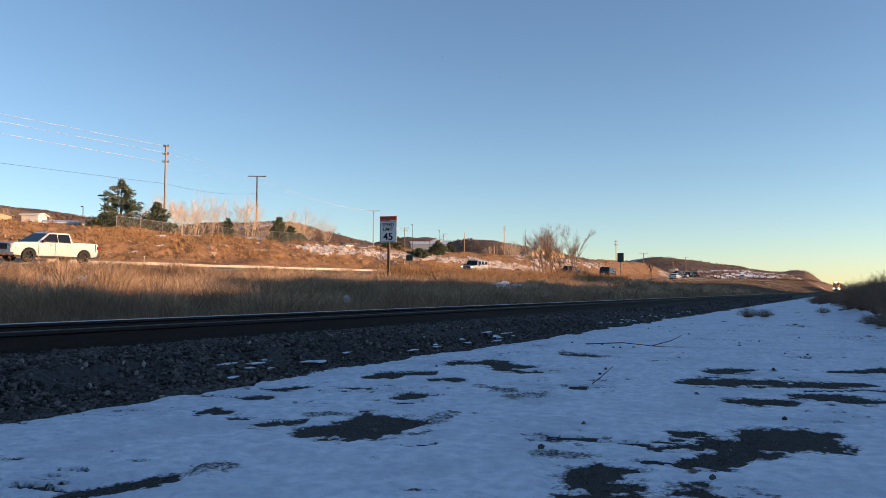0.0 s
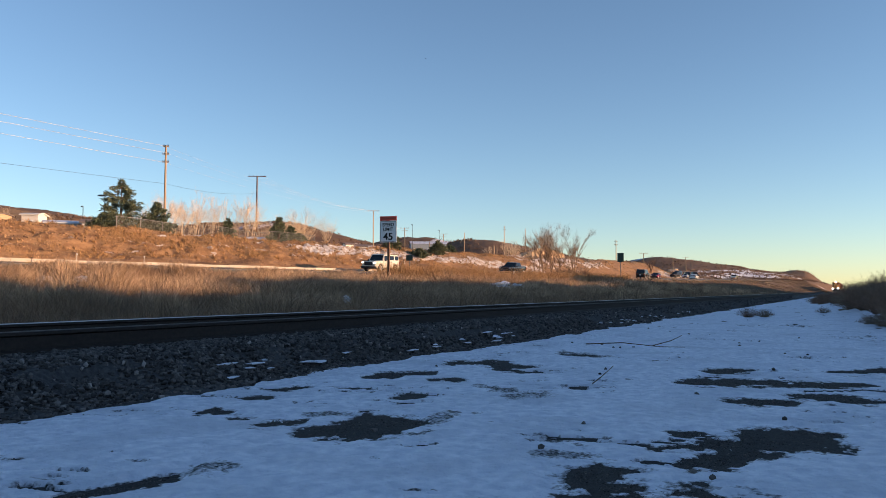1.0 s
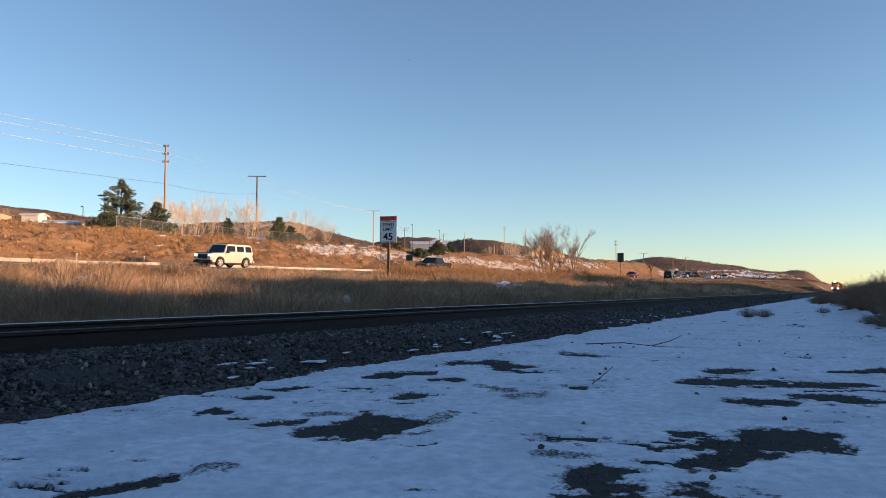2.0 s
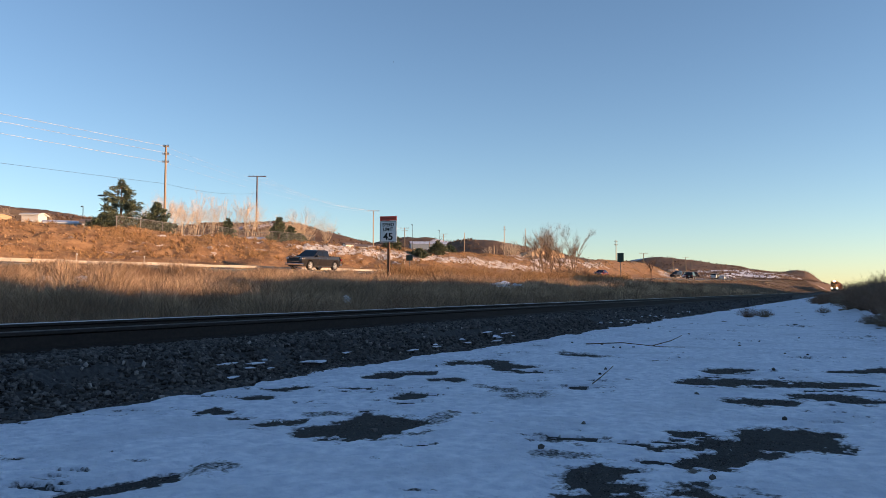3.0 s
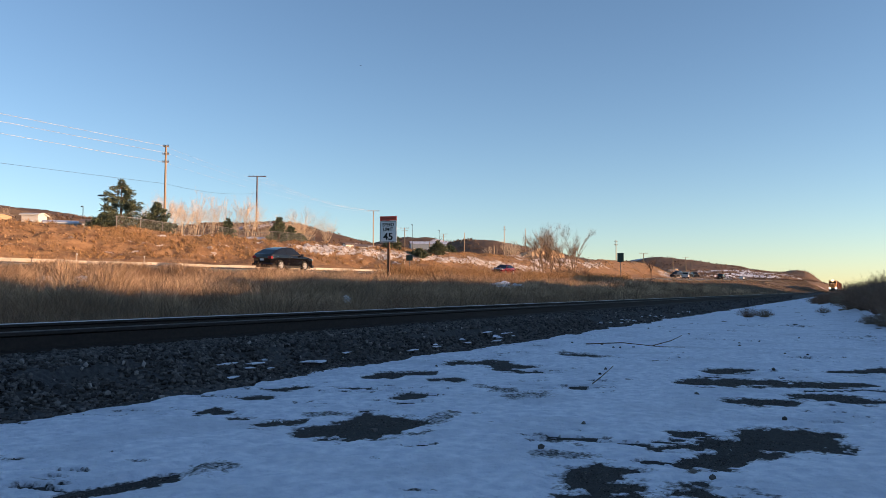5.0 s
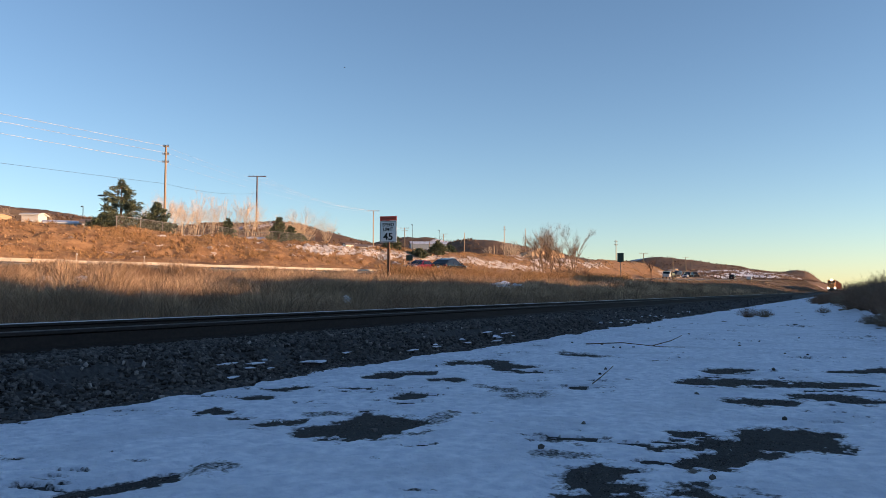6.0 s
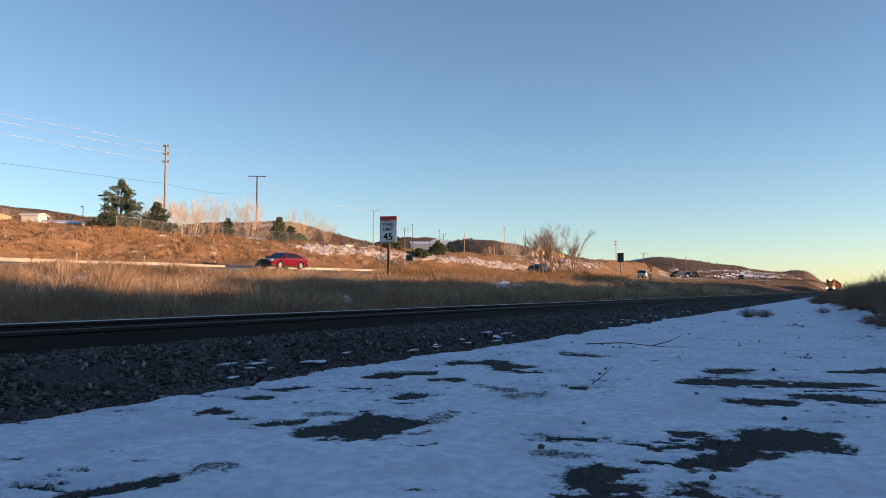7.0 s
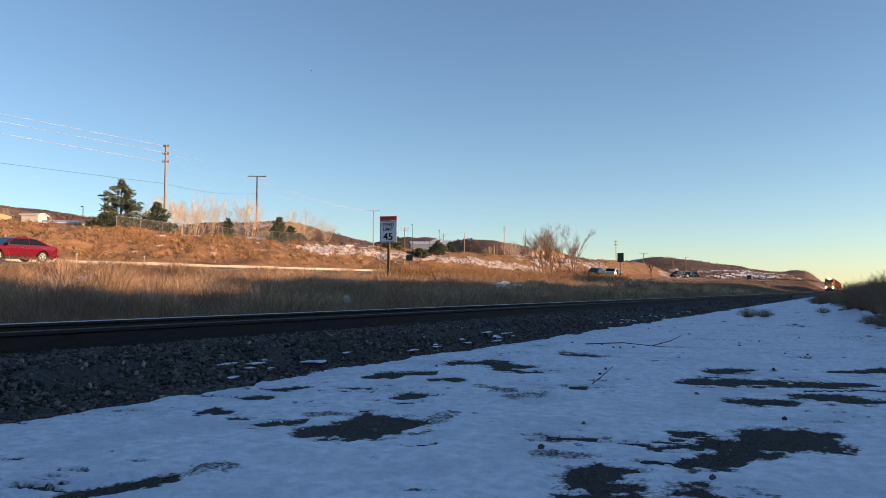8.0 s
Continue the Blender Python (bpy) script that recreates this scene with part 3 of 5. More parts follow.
snow_lumps("snow_drift", 300, 520, 60, 130, 0.12, "broad snow field in the far valley", 3, 2, 6, (40, 12))


# ---- ballast stones ----
def stones():
    base = bmesh.new()
    bmesh.ops.create_icosphere(base, subdivisions=1, radius=1)
    bv = np.array([v.co[:] for v in base.verts])
    bf = np.array([[v.index for v in f.verts] for f in base.faces])
    base.free()
    n = 30000
    s = np.where(RNG.random(n) < 0.72, RNG.uniform(1.5, 16, n), 16 * np.exp(RNG.random(n) ** 1.2 * 1.6))
    p = RNG.uniform(4.45, 5.9, n)
    size = RNG.uniform(0.010, 0.029, n) * (1 + (s > 16) * (s - 16) / 50)
    z = ballast_z(p + fbm(s / 1.3, p * 0 + 1, 3, 31) * 0.5 * (p < 5.1)) + 0.004
    sc = RNG.uniform(0.6, 1.3, (n, 1, 3)) * size[:, None, None]
    a = RNG.uniform(0, 6.28, n)
    jit = bv[None] * RNG.uniform(0.5, 1.4, (n, len(bv), 1)) * sc
    c, d = np.cos(a)[:, None], np.sin(a)[:, None]
    V = np.stack([jit[..., 0] * c - jit[..., 1] * d + s[:, None], jit[..., 0] * d + jit[..., 1] * c + p[:, None], jit[..., 2] * 0.8 + z[:, None]], -1)
    near = np.argsort(np.hypot(s - 5, (p - 4.9) * 3))[:280]
    rest = np.setdiff1d(np.arange(n), near)
    F = (bf[None] + (np.arange(len(rest)) * len(bv))[:, None, None]).reshape(-1, 3)
    part("ballast_stones", mesh_np("ballast_stones", V[rest].reshape(-1, 3), F, M_STONE), None, bed)["kind"] = "stuff"
    kinds = [mesh_np("stone", jit[k] / size[k] * 0.03, bf, M_STONE1) for k in near[:12]]
    for q, k in enumerate(near):
        o = new("stone", kinds[q % 12])
        o.parent = bed
        o.matrix_basis = pose(s[k], p[k], z[k], RNG.uniform(-30, 30), 0, RNG.uniform(0, 360)) @ Matrix.Scale(size[k] / 0.028, 4)



def loose_stones(name, s, p, z, size, material, label):
    base = bmesh.new()
    bmesh.ops.create_icosphere(base, subdivisions=1, radius=1)
    bv = np.array([v.co[:] for v in base.verts])
    bf = np.array([[v.index for v in f.verts] for f in base.faces])
    base.free()
    n = len(s)
    V = bv[None] * RNG.uniform(0.5, 1.4, (n, len(bv), 1)) * RNG.uniform(0.6, 1.3, (n, 1, 3)) * size[:, None, None] + np.stack([s, p, z], 1)[:, None]
    F = (bf[None] + (np.arange(n) * len(bv))[:, None, None]).reshape(-1, 3)
    return part(name, mesh_np(name, V.reshape(-1, 3), F, material), None)


def stray_stones():
    n = 420
    s, p = 1.8 + 22 * RNG.random(n) ** 1.6, RNG.uniform(4.5, 5.5, n)
    ob = loose_stones("pale_stones", s, p, ballast_z(p) + 0.014, RNG.uniform(0.008, 0.022, n), M_STONEPALE, "")
    ob.parent = bed
    tagged(ob, "pale weathered stones scattered in the ballast", kind="stuff")
    n = 7000
    p = RNG.uniform(49.5, 61, n)
    p = p[RNG.random(n) < 0.12 + 0.88 * sstep(52.5, 55.5, p)]
    n = len(p)
    s = p / np.tan(np.radians(RNG.uniform(28, 62, n)))
    tagged(loose_stones("earth_clods", s, p, height(s, p) + 0.02, 0.02 + 0.10 * RNG.random(n) ** 2.5, M_CLOD, ""), "rough clods and stones on the earth bank", "clods", kind="stuff")
    S, P = [], []
    for s0, p0, s1, p1, w0, w1 in BARE:
        m = int(1500 * math.hypot(s1 - s0, p1 - p0) * (w0 + w1)) + 20
        t, o = RNG.random(m), RNG.normal(0, 0.5, m)
        w = w0 + (w1 - w0) * t
        S.append(s0 + (s1 - s0) * t + o * w * 0.883)
        P.append(p0 + (p1 - p0) * t + o * w * 0.469)
    s, p = np.concatenate(S), np.concatenate(P)
    tagged(loose_stones("lot_pebbles", s, p, height(s, p) + 0.001, RNG.uniform(0.002, 0.005, len(s)), M_STONE, ""), "dark wet gravel showing between the snow", "gravel", kind="stuff")


stones()
stray_stones()


# ---- grass and scrub ----
def blades(name, s, p, h, w, lean, material, label, z=None):
    n = len(s)
    h = h * trampled(s, p)
    z = (height(s, p) if z is None else z) - 0.03
    a, b = RNG.uniform(0, 6.28, n), RNG.uniform(0, 6.28, n)
    side = np.stack([np.cos(a), np.sin(a), np.zeros(n)], 1) * w[:, None]
    ln = np.stack([np.cos(b), np.sin(b), np.zeros(n)], 1) * (lean * h)[:, None]
    o = np.stack([s, p, z], 1)
    up = np.stack([np.zeros(n), np.zeros(n), h], 1)
    mid, tip = o + up * 0.55 + ln * 0.35, o + up * 0.97 + ln
    V = np.stack([o - side, o + side, mid + side * 0.75, mid - side * 0.75, tip], 1)
    q = np.array([[0, 1, 2], [0, 2, 3], [3, 2, 4]])
    F = (q[None] + (np.arange(n) * 5)[:, None, None]).reshape(-1, 3)
    return tagged(new(name, mesh_np(name, V.reshape(-1, 3), F, material)), label, "grass", kind="stuff")


def meadow():
    n = 520000
    p = RNG.uniform(9.4, 34.2, n)
    s = p / np.tan(np.radians(RNG.uniform(4.5, 64, n)))
    r = np.hypot(s, p)
    dens = fbm(s / 2.2, p / 1.4, 4, 33)
    keep = (RNG.random(n) < np.clip(0.30 + dens * 4.2, 0.03, 1)) & (s < 330)
    s, p, r, dens = s[keep], p[keep], r[keep], dens[keep]
    m = len(s)
    mown = 1 - sstep(18, 24, s)
    tall = np.clip(0.28 + dens * 2.6 + 0.16 * sstep(14, 20, p), 0.12, 1.2) * (1 - 0.5 * sstep(25, 29, p) * mown - 0.35 * sstep(31, 33.5, p) * (1 - sstep(50, 60, s))) * (1 - 0.45 * sstep(100, 130, s))
    h = tall * RNG.uniform(0.45, 1.15, m) * np.where(RNG.random(m) < 0.04, 1.4, 1)
    w = RNG.uniform(0.003, 0.008, m) * np.clip(r / 20, 0.8, 6)
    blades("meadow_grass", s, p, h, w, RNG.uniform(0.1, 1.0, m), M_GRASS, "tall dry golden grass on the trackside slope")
    n = 420000
    p = RNG.uniform(48.2, 70, n)
    s = p / np.tan(np.radians(RNG.uniform(10, 64, n)))
    dens = fbm(s / 6, p / 2.5, 4, 44)
    keep = (RNG.random(n) < np.clip(0.34 + dens * 3, 0.03, 1) * (0.15 + 0.85 * sstep(52, 55.5, p + (s > 95) * 8))) & (s < 300)
    s, p, dens = s[keep], p[keep], dens[keep]
    m = len(s)
    blades("bank_brush", s, p, RNG.uniform(0.06, 0.34, m) * (0.8 + dens), RNG.uniform(0.006, 0.016, m) * np.hypot(s, p) / 80, RNG.uniform(0.2, 1.0, m), M_GRASS2, "short rust-orange brush on the earth bank")

    n = 70000
    s, p = RNG.uniform(140, 700, n), RNG.uniform(9.6, 34, n)
    keep = RNG.random(n) < np.clip(0.5 + 4 * fbm(s / 9, p / 3, 3, 38), 0.05, 1)
    s, p = s[keep], p[keep]
    m = len(s)
    blades("far_meadow_grass", s, p, RNG.uniform(0.12, 0.5, m), RNG.uniform(0.02, 0.05, m) * s / 250, RNG.uniform(0.3, 1.2, m), M_SCRUB2, "low grey-brown brush along the far trackside")
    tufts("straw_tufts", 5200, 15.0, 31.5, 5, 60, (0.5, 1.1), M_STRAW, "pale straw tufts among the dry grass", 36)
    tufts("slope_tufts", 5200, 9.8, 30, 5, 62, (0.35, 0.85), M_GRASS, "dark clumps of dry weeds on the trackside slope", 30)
    tufts("weed_clumps", 2600, 11, 31, 8, 60, (0.5, 1.0), M_WEED, "rusty brown weed clumps among the dry grass", 34)
    tufts("verge_tufts", 1500, 28.5, 33.6, 14.5, 33, (0.85, 1.5), M_GRASS2, "tall orange grass along the road verge", 40)
    tufts("bank_tufts", 2200, 53, 66, 12, 62, (0.25, 0.6), M_GRASS2, "tufted rust-coloured brush along the bank top", 26)


HEAPS = [(27.4, 19.3, 0.21, 0.26), (57.0, 25.0, 0.75, 0.40), (62.0, 25.6, 0.55, 0.32), (21.6, 28.9, 0.26, 0.14), (23.4, 27.4, 0.15, 0.17), (20.3, 29.2, 0.2, 0.09)]


def trampled(s, p):
    """How far the grass is beaten down around and before the old snow heaps."""
    f = np.ones_like(s)
    for hs, hp, w, h in HEAPS:
        r = math.hypot(hs, hp)
        v, u = (s * hs + p * hp) / r - r, (-s * hp + p * hs) / r
        f = np.minimum(f, np.where((np.abs(u) < w * 1.2) & (v > -9) & (v < 0.6), 0.12, 1.0))
    return f


def snow_heaps():
    for hs, hp, w, h in HEAPS:
        bm = bmesh.new()
        bmesh.ops.create_icosphere(bm, subdivisions=3, radius=1)
        for v in bm.verts:
            n = 1 + 0.9 * noise.noise(v.co * 1.7 + Vector((hs, hp, 0)))
            v.co = Vector((v.co.x * w * n, v.co.y * w * n, max(v.co.z * h * n, -0.1)))
        ob = tagged(part("snow_heap", bm, M_SNOW, smooth=True), "leftover dirty snow heap in dry grass", "snow")
        ob.matrix_basis = pose(hs, hp, gz(hs, hp) + 0.1)


snow_heaps()


def tufts(name, n, p0, p1, a0, a1, hs, material, label, q):
    """Clumps of stems that spread from one root."""
    p = RNG.uniform(p0, p1, n)
    s = p / np.tan(np.radians(RNG.uniform(a0, a1, n)))
    keep = (RNG.random(n) < np.clip(0.5 + 4 * fbm(s / 7, p / 4, 3, 87), 0.05, 1)) & (s < 160)
    s, p = s[keep], p[keep]
    n = len(s)
    size = RNG.uniform(*hs, n) * np.where((p > 25) & (p < 34) & (s < 21), 0.5, 1)
    S, P, H = (np.repeat(v, q) for v in (s, p, size))
    m = n * q
    r = np.hypot(S, P)
    S, P = S + RNG.normal(0, 0.14, m) * H, P + RNG.normal(0, 0.14, m) * H
    blades(name, S, P, H * RNG.uniform(0.55, 1.1, m), RNG.uniform(0.0025, 0.006, m) * np.clip(r / 20, 0.8, 5), RNG.uniform(0.2, 1.3, m), material, label)


meadow()


def twig_cloud(n, rx, rz, material, name, thick=0.01, seed=1, up=0.7):
    """Mesh of a twiggy shrub: stems that fork outward from the ground."""
    rg = np.random.default_rng(seed)
    segs = []
    for k in range(n):
        a, t = rg.uniform(0, 6.28), rg.uniform(0, 1) ** 0.6
        tip = np.array([math.cos(a) * rx * t, math.sin(a) * rx * t, rz * (1 - 0.55 * t * t) * rg.uniform(0.55, 1.1)])
        b = np.array([math.cos(a), math.sin(a), 0]) * rx * 0.12 * rg.random()
        mid = b + (tip - b) * 0.5 + rg.normal(0, 0.06, 3) * rx
        mid[2] += rz * 0.12
        segs.append((*b, *mid, thick, thick * 0.7))
        segs.append((*mid, *tip, thick * 0.7, thick * 0.3))
        for q in range(3):
            f = rg.uniform(0.3, 0.95)
            o = mid + (tip - mid) * f
            e = o + rg.normal(0, 0.16, 3) * np.array([rx, rx, rz]) + np.array([0, 0, rz * 0.12])
            segs.append((*o, *e, thick * 0.5, thick * 0.2))
    v, f = tubes(segs, 3)
    v[:, 2] = np.maximum(v[:, 2], -0.05)
    return mesh_np(name, v, f, material)


SHRUBS = [twig_cloud(150, 0.9, 0.85, M_SCRUB, "shrub", 0.008, k) for k in range(3)] + [twig_cloud(150, 0.8, 0.7, M_SCRUB2, "shrub", 0.008, 9 + k) for k in range(2)]


def shrub(s, p, k, scale, label):
    ob = new("shrub", SHRUBS[k])
    ob.matrix_basis = pose(s, p, gz(s, p) - 0.02, 0, 0, (k * 77 + s * 31) % 360) @ Matrix.Diagonal((scale, scale, scale * 0.95, 1))
    return tagged(ob, label, "shrub", "scrub beside the lot")


for k in range(130):
    s = 17 + 62 * RNG.random() ** 1.5
    edge = -1.0 + 3.0 * float(sstep(24, 42, np.array(s)))
    p = edge - RNG.random() ** 1.3 * (3 + s * 0.06)
    shrub(s, p, k % 5, (0.6 + 0.45 * RNG.random()) * (1 - 0.3 * min(1, max(0, (s - 28) / 14))), "leafless brown scrub on the snowy mound")
for k in range(30):
    s = 18.5 + k * 0.75
    shrub(s, -1.3 - (k * 7 % 5) * 0.6 + 0.06 * k, k % 5, 0.95 + 0.08 * (k * 3 % 5), "tall leafless scrub on the snowy mound")
for k in range(26):
    shrub(86 + k * 1.0 + RNG.uniform(-0.5, 0.5), RNG.uniform(33.2, 34.6), k % 5, RNG.uniform(1.25, 1.7) if 7 < k < 23 else RNG.uniform(0.6, 1.0), "brown leafless scrub along the road verge")
for s, p, k, sc in ((24.3, 2.72, 1, 0.40), (24.6, 2.30, 3, 0.42), (20.5, -0.35, 4, 0.4), (19.2, -0.6, 3, 0.45), (30.5, 0.9, 4, 0.35)):
    shrub(s, p, k, sc, "small dry weed poking out of the snow")


def bank_trees():
    """Bare thicket on the bank behind, where the evening sun is cut off."""
    V, F, off = [], [], 0
    for k in range(60):
        s, p = RNG.uniform(-90, 265), RNG.uniform(-52, -40)
        me = SHRUBS[k % 5]
        co = np.empty(len(me.vertices) * 3, np.float32)
        me.vertices.foreach_get("co", co)
        co = co.reshape(-1, 3) * RNG.uniform(0.6, 1.15)
        fa = np.empty(len(me.polygons) * 4, np.int32)
        me.polygons.foreach_get("vertices", fa)
        V.append(co + [s, p, gz(s, p)])
        F.append(fa.reshape(-1, 4) + off)
        off += len(co)
    tagged(new("bank_thicket", mesh_np("bank_thicket", np.concatenate(V), np.concatenate(F), M_SCRUB)), "leafless thicket on the bank behind the lot", "thicket", kind="stuff")


def hill_scrub():
    """Small ragged bushes over the far slopes."""
    n = 110000
    az = np.radians(RNG.uniform(1.5, 60, n))
    r = np.where(RNG.random(n) < 0.55, RNG.uniform(230, 500, n), RNG.uniform(500, 1700, n))
    s, p = r * np.cos(az), r * np.sin(az)
    dens = fbm(s / 55, p / 40, 4, 66) * (1 + 0.5 * (r < 480))
    keep = (RNG.random(n) < np.clip(np.where(r < 520, 0.75, 0.38) + dens * 4.0, 0.0, 1)) & (p > 34) & ~((p < 100) & (s < 300))
    s, p, r = s[keep], p[keep], r[keep]
    n, q = len(s), 6
    size = RNG.uniform(0.5, 1.3, n) * np.clip(r / 480, 0.7, 1.5)
    c = np.stack([s, p, height(s, p)], 1)
    d = RNG.normal(0, 1, (n, q, 3))
    d /= np.linalg.norm(d, axis=2, keepdims=True)
    d[..., 2] = np.abs(d[..., 2]) * 0.9
    o = c[:, None] + d * size[:, None, None] * RNG.uniform(0.35, 1.0, (n, q, 1)) * np.array([1.3, 1.3, 0.9])
    e1, e2 = RNG.normal(0, 0.42, (2, n, q, 3)) * size[:, None, None]
    V = np.stack([o, o + e1, o + e2], 2).reshape(-1, 3)
    tagged(new("hill_scrub", mesh_np("hill_scrub", V, np.arange(len(V)).reshape(-1, 3), M_SCRUB)), "dark brown scrub oak covering the far hills", "scrub", kind="stuff")


bank_trees()
hill_scrub()


# ---- trees ----
def bare_tree(s, p, h, spread, stems, material, label, seed, depth=5, thick=0.09):
    rg = random.Random(seed)
    ob = tagged(empty("bare_tree", pose(s, p, gz(s, p) - 0.05)), label, "tree", "bare trees on the bank")
    trunk, twigs = [], []

    def grow(o, d, length, r, lev):
        e = o + d * length
        (trunk if lev < 2 else twigs).append((*o, *e, r, r * 0.72))
        if lev >= depth:
            return
        for k in range(rg.choice((2, 3, 3)) if lev else 3):
            nd = (d + Vector((rg.gauss(0, 1), rg.gauss(0, 1), rg.gauss(0.15, 0.5))) * spread).normalized()
            grow(e - d * length * rg.random() * 0.45, nd, length * rg.uniform(0.55, 0.85), r * 0.62, lev + 1)

    for k in range(stems):
        o = Vector((rg.gauss(0, 0.35), rg.gauss(0, 0.35), 0)) * (stems > 1)
        d = Vector((rg.gauss(0, 0.16), rg.gauss(0, 0.16), 1)).normalized()
        grow(o, d, h * rg.uniform(0.26, 0.36), thick * rg.uniform(0.7, 1), 0)
    tube_part("trunk", trunk, material, ob, sides=6)
    tube_part("crown", twigs, material, ob, sides=3, smooth=False)
    return ob


def pine(s, p, h, w, label, seed):
    rg = np.random.default_rng(seed)
    ob = tagged(empty("pine_tree", pose(s, p, gz(s, p) - 0.1)), label, "pine tree", "pines along the fence")
    tube_part("trunk", [(0, 0, 0, 0, 0, h * 0.5, h * 0.032, h * 0.02), (0, 0, h * 0.5, 0, 0, h * 0.97, h * 0.02, 0.01)], M_BARK, ob, sides=7)
    limbs, o3, e1, e2 = [], [], [], []
    for lev in np.linspace(0.06, 0.97, 19):
        reach = w / 2 * 1.25 * (1 - lev) ** 0.8 * (0.35 + 0.65 * min(1, lev / 0.12))
        for k in range(rg.integers(4, 7)):
            a = rg.uniform(0, 6.28)
            L = reach * rg.uniform(0.55, 1.2) + 0.08
            d = np.array([math.cos(a), math.sin(a), rg.uniform(-0.05, 0.35)])
            b0 = np.array([0, 0, h * lev + rg.normal(0, 0.02) * h])
            tip = b0 + d * L
            limbs.append((*b0, *tip, 0.02 * h / 5, 0.006))
            m = int(16 + 60 * L)
            t = rg.uniform(0.25, 1.05, m)[:, None]
            c = b0 + (tip - b0) * t + rg.normal(0, 0.085, (m, 3)) * (0.6 + L * 0.4)
            o3.append(c)
            e1.append(rg.normal(0, 0.13, (m, 3)) + d * 0.12)
            e2.append(rg.normal(0, 0.07, (m, 3)) + np.array([0, 0, 0.07]))
    tube_part("branchwork", limbs, M_BARK, ob, sides=3)
    O, A, B = np.concatenate(o3), np.concatenate(e1), np.concatenate(e2)
    V = np.stack([O, O + A, O + B], 1).reshape(-1, 3)
    part("crown", mesh_np("crown", V, np.arange(len(V)).reshape(-1, 3), M_NEEDLE), None, ob)
    return ob


pine(57.0, 70.0, 6.4, 5.6, "dense dark green ponderosa pine by the fence", 1)
pine(60.2, 68.0, 3.8, 3.4, "small dark green pine beside a taller one", 2)
pine(54.6, 69.5, 2.6, 3.6, "low green pine beside the street lamp", 3)
pine(73.2, 70.0, 3.3, 2.2, "young narrow pine behind the fence", 4)
pine(85.5, 72.0, 4.4, 3.2, "bushy green pine behind the fence", 5)
pine(88.6, 72.4, 3.6, 3.4, "spreading green pine behind the fence", 6)
pine(91.5, 73.0, 2.6, 3.0, "low round juniper behind the fence", 7)
for k, (s, p, h) in enumerate(((100, 62, 2.6), (111, 60, 2.4), (127, 66, 2.0), (101.5, 58, 1.3))):
    pine(s, p, h, 2.6, "low dark juniper on the snowy bank", 20 + k)
for k in range(13):
    bare_tree(74 + k * 1.4 + RNG.uniform(-0.6, 0.6), 84 + RNG.uniform(-3, 3), RNG.uniform(6.6, 9.0), 0.17, 4, M_PALEWOOD, "pale leafless willow in evening sun", 100 + k, 6, 0.036)
for k in range(9):
    bare_tree(127 + k * 2.3, 110 + RNG.uniform(-3, 3), RNG.uniform(7.5, 11), 0.34, 3, M_PALEWOOD, "pale leafless cottonwood in evening sun", 130 + k, 6, 0.085)
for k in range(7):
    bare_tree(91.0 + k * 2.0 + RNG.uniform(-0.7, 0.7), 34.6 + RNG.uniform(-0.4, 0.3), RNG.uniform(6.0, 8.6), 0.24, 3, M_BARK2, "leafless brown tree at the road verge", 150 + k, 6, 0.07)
for k in range(7):
    bare_tree(215 + k * 4, 96 + RNG.uniform(-3, 3), RNG.uniform(6, 9), 0.35, 3, M_PALEWOOD, "pale leafless brush above the sandstone cut", 170 + k, 4, 0.09)
bare_tree(231, 52.5, 6.6, 0.42, 2, M_BARK, "lone leafless tree by the highway", 190, 5, 0.14)
for k in range(11):
    bare_tree(58 + k * 2.8, 122 + RNG.uniform(-5, 6), RNG.uniform(6, 8.5), 0.38, 2, M_PALEWOOD, "hazy leafless tree behind the houses", 200 + k, 5, 0.06)


# ---- poles and wires ----
def utility_pole(s, p, top, arms, label, r=0.14, insul=True, wood=None):
    wood = wood or M_POLE
    z = gz(s, p)
    ob = tagged(empty("utility_pole", pose(s, p, z, 0, 0, 122)), label, "utility pole", "poles along the highway")
    tube_part("pole", [(0, 0, -0.3, 0, 0, top - z, r, r * 0.65)], wood, ob, sides=8)
    for dz, half in arms:
        part("crossarm", boxed(-half, -0.05, top - z - dz - 0.06, half, 0.05, top - z - dz + 0.06, bevel=0.01), wood, ob)
        if insul:
            for q in (-0.9, -0.45, 0.45, 0.9):
                tube_part("insulator", [(q * half, 0, top - z - dz + 0.05, q * half, 0, top - z - dz + 0.24, 0.045, 0.03)], M_DARKMETAL, ob, sides=6)
    return ob


utility_pole(67.5, 75, 18.9, ((0.15, 0.35), (1.1, 0.4), (2.1, 0.4)), "tall weathered wooden pole with short brackets", 0.17)
utility_pole(101, 90, 20.6, ((0.1, 1.5),), "dark brown wooden utility pole with one crossarm", 0.17, wood=M_POST)
utility_pole(165, 108, 21.4, ((0.1, 1.5),), "wooden utility pole with one crossarm", 0.16)
utility_pole(251, 150, 24.9, ((0.2, 1.6), (1.2, 1.2)), "distant wooden pole with two crossarms", 0.2)
utility_pole(358, 190, 31, ((0.2, 2.0), (1.6, 1.6)), "distant wooden pole with two crossarms", 0.22)
utility_pole(282, 140, 24.7, (), "distant bare wooden pole", 0.2)
utility_pole(300, 130, 28.4, ((0.5, 0.6), (1.6, 0.6)), "tall thin pole on the scrub hill", 0.2)
utility_pole(324, 130, 29, (), "tall thin pole on the scrub hill", 0.2)
utility_pole(241.7, 66, 17, ((0.6, 0.5), (1.5, 0.5)), "tall thin pole beside the highway", 0.16)
